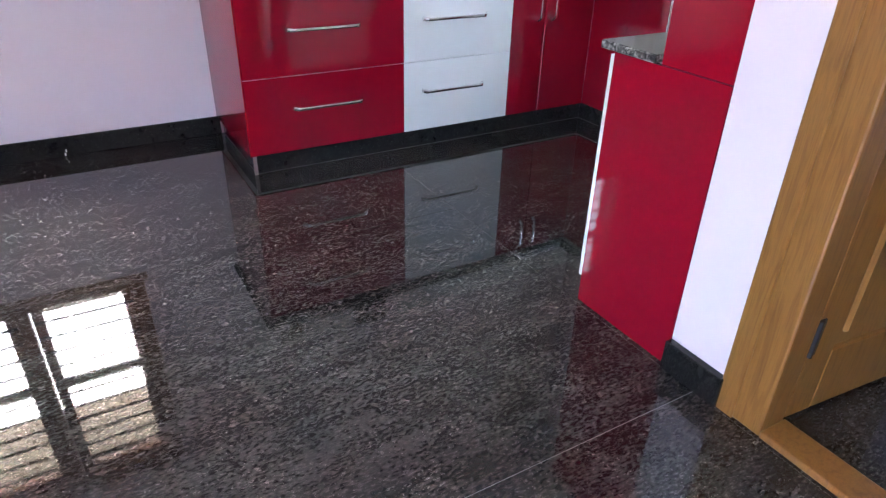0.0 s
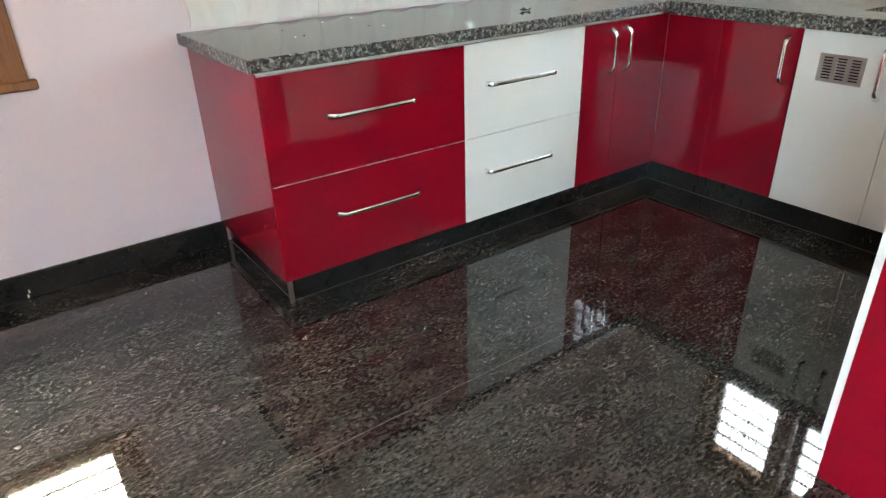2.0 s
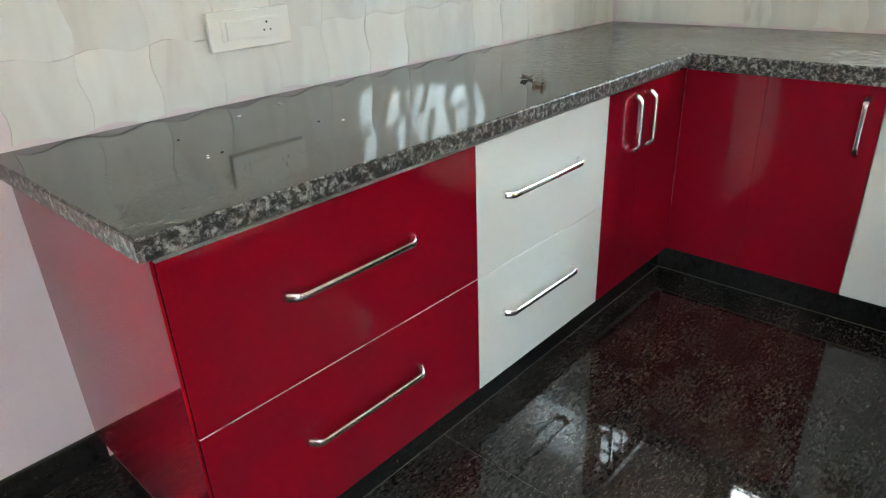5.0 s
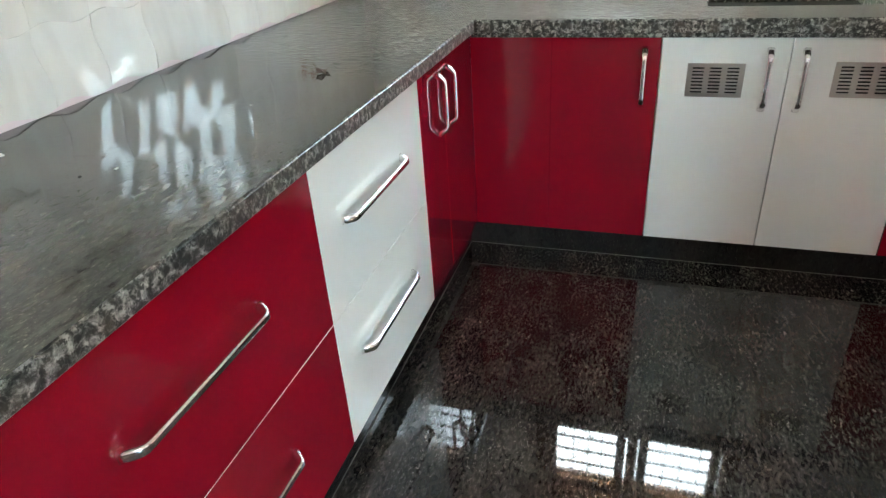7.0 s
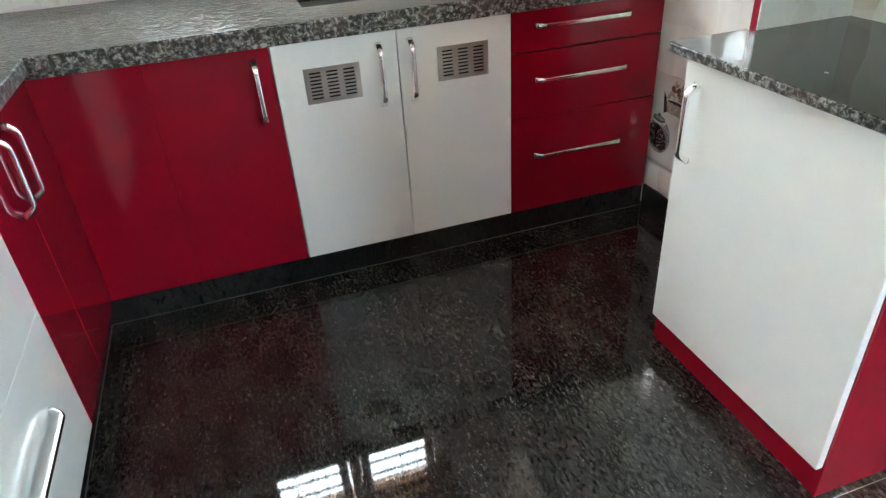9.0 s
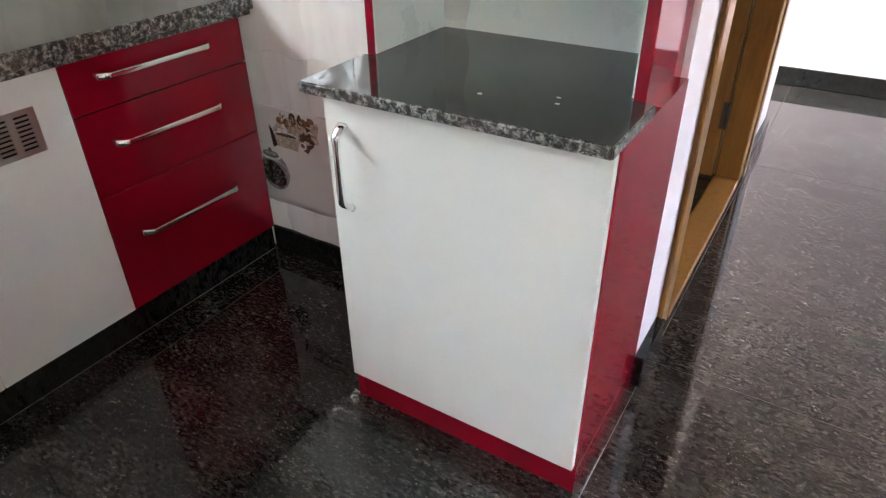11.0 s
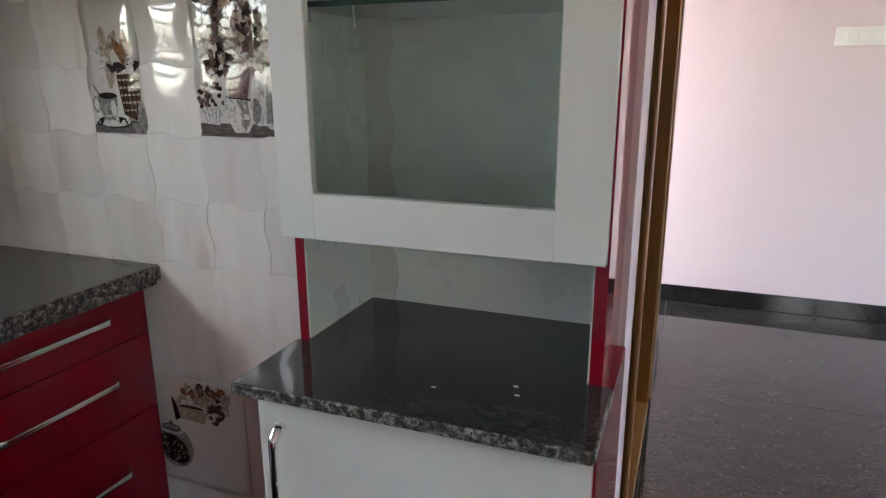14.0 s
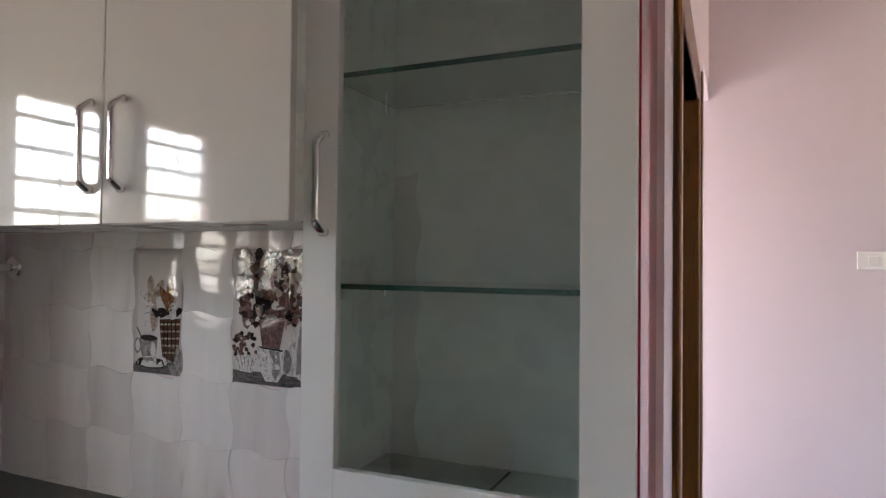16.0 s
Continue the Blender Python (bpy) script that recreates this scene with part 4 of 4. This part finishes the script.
def cup_picture(wall_ob, place, turn):
    p = Picture(wall_ob, place, turn, 0.175, 0.343)
    p.poly("printed_table", "shade", [(0.002, 0.002), (0.173, 0.002), (0.173, 0.034), (0.10, 0.036), (0.002, 0.024)])
    p.blob("printed_leaf", "grey", 0.155, 0.04, 0.03, 0.04, 10, 0.2)
    p.poly("printed_basket", "brown", [(0.098, 0.150), (0.173, 0.155), (0.168, 0.06), (0.15, 0.035), (0.112, 0.05)])
    for i in range(5):
        p.poly("printed_weave", "cream", [(0.102 + 0.003 * i, 0.139 - 0.019 * i), (0.171, 0.142 - 0.019 * i), (0.171, 0.137 - 0.019 * i), (0.102 + 0.003 * i, 0.134 - 0.019 * i)])
    for i in range(4):
        p.poly("printed_weave", "dark", [(0.112 + 0.014 * i, 0.150), (0.115 + 0.014 * i, 0.150), (0.122 + 0.012 * i, 0.05), (0.119 + 0.012 * i, 0.05)])
    for x, z, rx, rz, t in ((0.07, 0.20, 0.016, 0.05, 0.2), (0.045, 0.205, 0.014, 0.04, 0.9), (0.05, 0.16, 0.014, 0.035, -0.3), (0.078, 0.15, 0.014, 0.035, 0.1), (0.09, 0.225, 0.014, 0.04, -0.7), (0.065, 0.24, 0.014, 0.03, 0.0)):
        p.blob("printed_petals", "cream" if x > 0.06 else "white", x, z, rx, rz, 12, 0.12, t)
    for k in range(6):
        p.blob("printed_leaf", "dark", 0.085 + 0.016 * k, 0.166 + 0.008 * (k % 2), 0.018, 0.009, 9, 0.35, 0.5 * (k % 3 - 1))
    for x, z, t in ((0.128, 0.20, 0.0), (0.146, 0.205, -0.5), (0.116, 0.21, 0.5), (0.138, 0.225, 0.1)):
        p.blob("printed_petals", "orange" if t >= 0 else "cream", x, z, 0.012, 0.032, 12, 0.12, t)
    p.blob("printed_petals", "white", 0.145, 0.172, 0.014, 0.022, 10, 0.2)
    p.blob("printed_saucer", "dark", 0.07, 0.030, 0.062, 0.015, 20)
    p.blob("printed_saucer", "white", 0.069, 0.033, 0.060, 0.015, 20)
    p.blob("printed_cup", "grey", 0.018, 0.075, 0.014, 0.022, 16)
    p.blob("printed_cup", "ground", 0.019, 0.076, 0.009, 0.016, 14)
    p.poly("printed_cup", "grey", [(0.027, 0.098), (0.095, 0.098), (0.091, 0.06), (0.080, 0.035), (0.042, 0.035), (0.031, 0.06)])
    p.blob("printed_cup", "white", 0.078, 0.066, 0.010, 0.022, 12)
    p.blob("printed_cup", "dark", 0.061, 0.098, 0.033, 0.008, 18)
    p.poly("printed_spoon", "shade", [(0.012, 0.124), (0.016, 0.126), (0.036, 0.098), (0.031, 0.097)])
    p.done()


def flower_picture(wall_ob, place, turn, w):
    p = Picture(wall_ob, place, turn, w, 0.343)
    p.poly("printed_table", "shade", [(0.002, 0.002), (w - 0.002, 0.002), (w - 0.002, 0.034), (0.002, 0.034)])
    for k in range(34):
        x, z = ink_rng.uniform(0.03, w - 0.03), ink_rng.uniform(0.16, 0.315)
        p.blob("printed_foliage", ("shade", "mauve", "brown", "cream")[k % 4], x, z, ink_rng.uniform(0.016, 0.028), ink_rng.uniform(0.014, 0.022), 11, 0.3, ink_rng.uniform(0, 3))
    for k in range(130):
        x, z = ink_rng.uniform(0.015, w - 0.015), ink_rng.uniform(0.15, 0.335)
        p.blob("printed_foliage", ("brown", "mauve", "dark", "cream", "brown", "grey", "dark", "shade")[k % 8], x, z, ink_rng.uniform(0.006, 0.020), ink_rng.uniform(0.005, 0.014), 9, 0.4, ink_rng.uniform(0, 3))
    for k in range(26):
        x, z = ink_rng.uniform(0.05, w - 0.01), ink_rng.uniform(0.13, 0.30)
        p.blob("printed_blossom", ("white", "dark", "mauve")[k % 3], x, z, ink_rng.uniform(0.006, 0.014), ink_rng.uniform(0.005, 0.011), 8, 0.45, ink_rng.uniform(0, 3))
    p.poly("printed_pot", "mauve", [(0.085, 0.165), (0.165, 0.165), (0.15, 0.09), (0.10, 0.09)])
    p.poly("printed_vase", "white", [(0.172, 0.03), (w - 0.004, 0.03), (w - 0.004, 0.16), (0.205, 0.165), (0.175, 0.11)])
    p.poly("printed_vase", "grey", [(0.200, 0.035), (0.222, 0.035), (0.226, 0.12), (0.212, 0.158), (0.206, 0.12)])
    p.poly("printed_vase", "dark", [(0.226, 0.10), (w - 0.004, 0.10), (w - 0.004, 0.175), (0.235, 0.17)])
    for k in range(40):
        p.blob("printed_berries", ("dark", "brown", "mauve")[k % 3], ink_rng.uniform(0.004, 0.082), ink_rng.uniform(0.072, 0.128), 0.007, 0.006, 8, 0.3)
    p.poly("printed_bowl", "white", [(0.002, 0.082), (0.03, 0.072), (0.085, 0.078), (0.080, 0.05), (0.066, 0.030), (0.028, 0.032), (0.008, 0.055)])
    for k in range(5):
        p.poly("printed_bowl", "grey", [(0.014 + 0.014 * k, 0.068), (0.017 + 0.014 * k, 0.068), (0.030 + 0.008 * k, 0.036), (0.028 + 0.008 * k, 0.036)])
    p.blob("printed_jug", "grey", 0.172, 0.065, 0.015, 0.03, 14)
    p.poly("printed_jug", "white", [(0.080, 0.10), (0.165, 0.092), (0.162, 0.035), (0.145, 0.012), (0.108, 0.012), (0.092, 0.04)])
    p.poly("printed_jug", "grey", [(0.118, 0.09), (0.150, 0.088), (0.155, 0.045), (0.140, 0.016), (0.128, 0.03), (0.134, 0.06)])
    p.poly("printed_jug", "dark", [(0.086, 0.099), (0.162, 0.092), (0.158, 0.088), (0.095, 0.094)])
    p.blob("printed_plate", "white", w - 0.03, 0.028, 0.028, 0.008, 14)
    p.done()


def teapot_picture(wall_ob, place, turn):
    """Place: lower left of a 0.34 by 0.35 tile."""
    p = Picture(wall_ob, place, turn, 0.351, 0.343)
    p.poly("printed_wall", "ground", [(0.09, 0.20), (0.349, 0.19), (0.349, 0.34), (0.07, 0.34)])
    p.blob("printed_shadow", "cream", 0.21, 0.275, 0.10, 0.045, 14, 0.15)
    p.blob("printed_shadow", "brown", 0.255, 0.255, 0.03, 0.035, 12, 0.25)
    p.poly("printed_shadow", "dark", [(0.098, 0.285), (0.125, 0.25), (0.125, 0.215), (0.105, 0.205)])
    for k in range(14):
        p.blob("printed_flower", ("orange", "cream", "brown")[k % 3], 0.15 + 0.011 * k, 0.305 + 0.012 * math.sin(k * 1.7), 0.018, 0.013, 9, 0.35, k)
    p.poly("printed_cup", "cream", [(0.115, 0.262), (0.222, 0.252), (0.213, 0.210), (0.125, 0.213)])
    p.blob("printed_cup", "white", 0.168, 0.258, 0.055, 0.009, 16)
    p.blob("printed_cup", "brown", 0.168, 0.256, 0.046, 0.006, 16)
    p.blob("printed_cup", "white", 0.236, 0.236, 0.016, 0.014, 12)
    p.blob("printed_cup", "mauve", 0.236, 0.236, 0.009, 0.008, 12)
    p.poly("printed_teapot", "white", [(0.002, 0.20), (0.02, 0.185), (0.03, 0.15), (0.016, 0.15), (0.002, 0.18)])
    p.blob("printed_teapot", "grey", 0.094, 0.115, 0.064, 0.066, 18)
    p.blob("printed_teapot", "white", 0.084, 0.172, 0.044, 0.018, 18)
    p.blob("printed_teapot", "shade", 0.084, 0.176, 0.038, 0.013, 18)
    p.blob("printed_teapot", "grey", 0.084, 0.178, 0.026, 0.008, 14)
    p.blob("printed_teapot", "shade", 0.084, 0.190, 0.008, 0.009, 10)
    p.blob("printed_band", "dark", 0.086, 0.108, 0.060, 0.042, 18, 0.03, -0.5)
    for k in range(40):
        a, r = ink_rng.uniform(0, math.tau), math.sqrt(ink_rng.random())
        u, v = 0.054 * r * math.cos(a), 0.036 * r * math.sin(a)
        p.blob("printed_dots", ("grey", "cream")[k % 2], 0.086 + u * 0.88 + v * 0.48, 0.108 - u * 0.48 + v * 0.88, 0.0035, 0.003, 7)
    p.done()


cup_picture(wall_kitchen, (3.370, SOUTH, 1.222), 180)
flower_picture(wall_kitchen, (3.370 - 2 * CW, SOUTH, 1.222), 180, 0.262)
teapot_picture(wall_kitchen, (3.315, SOUTH, 0.194), 180)
cup_picture(wall_north, (1.298 + CW, NORTH, 1.222), 0)
flower_picture(wall_north, (1.298 + 4 * CW, NORTH, 1.222), 0, 0.262)

# ---- floor slabs ----
def slab_piece(x0, x1, y0, y1):
    ob = new("floor_slab", finish("floor_slab", cbox(x0 + 0.0010, x1 - 0.0010, y0 + 0.0013, y1 - 0.0013, -0.011, 0, bevel=0.0007), FLOOR))
    ob.parent = floor


for x0, x1, ys in ((WEST - 0.1, -0.72, (-3.8, -2.4, -1.22, 0.24, 1.73, 3.05, NORTH + 0.1)),
                   (-0.72, 1.945, (-3.8, -2.55, -1.22, 0.24, 1.73, 3.05, NORTH + 0.1)),
                   (1.945, EAST + 0.1, (-1.22, 0.24, 1.75, 3.96, NORTH + 0.1))):
    for y0, y1 in zip(ys, ys[1:]):
        slab_piece(x0, x1, y0, y1)
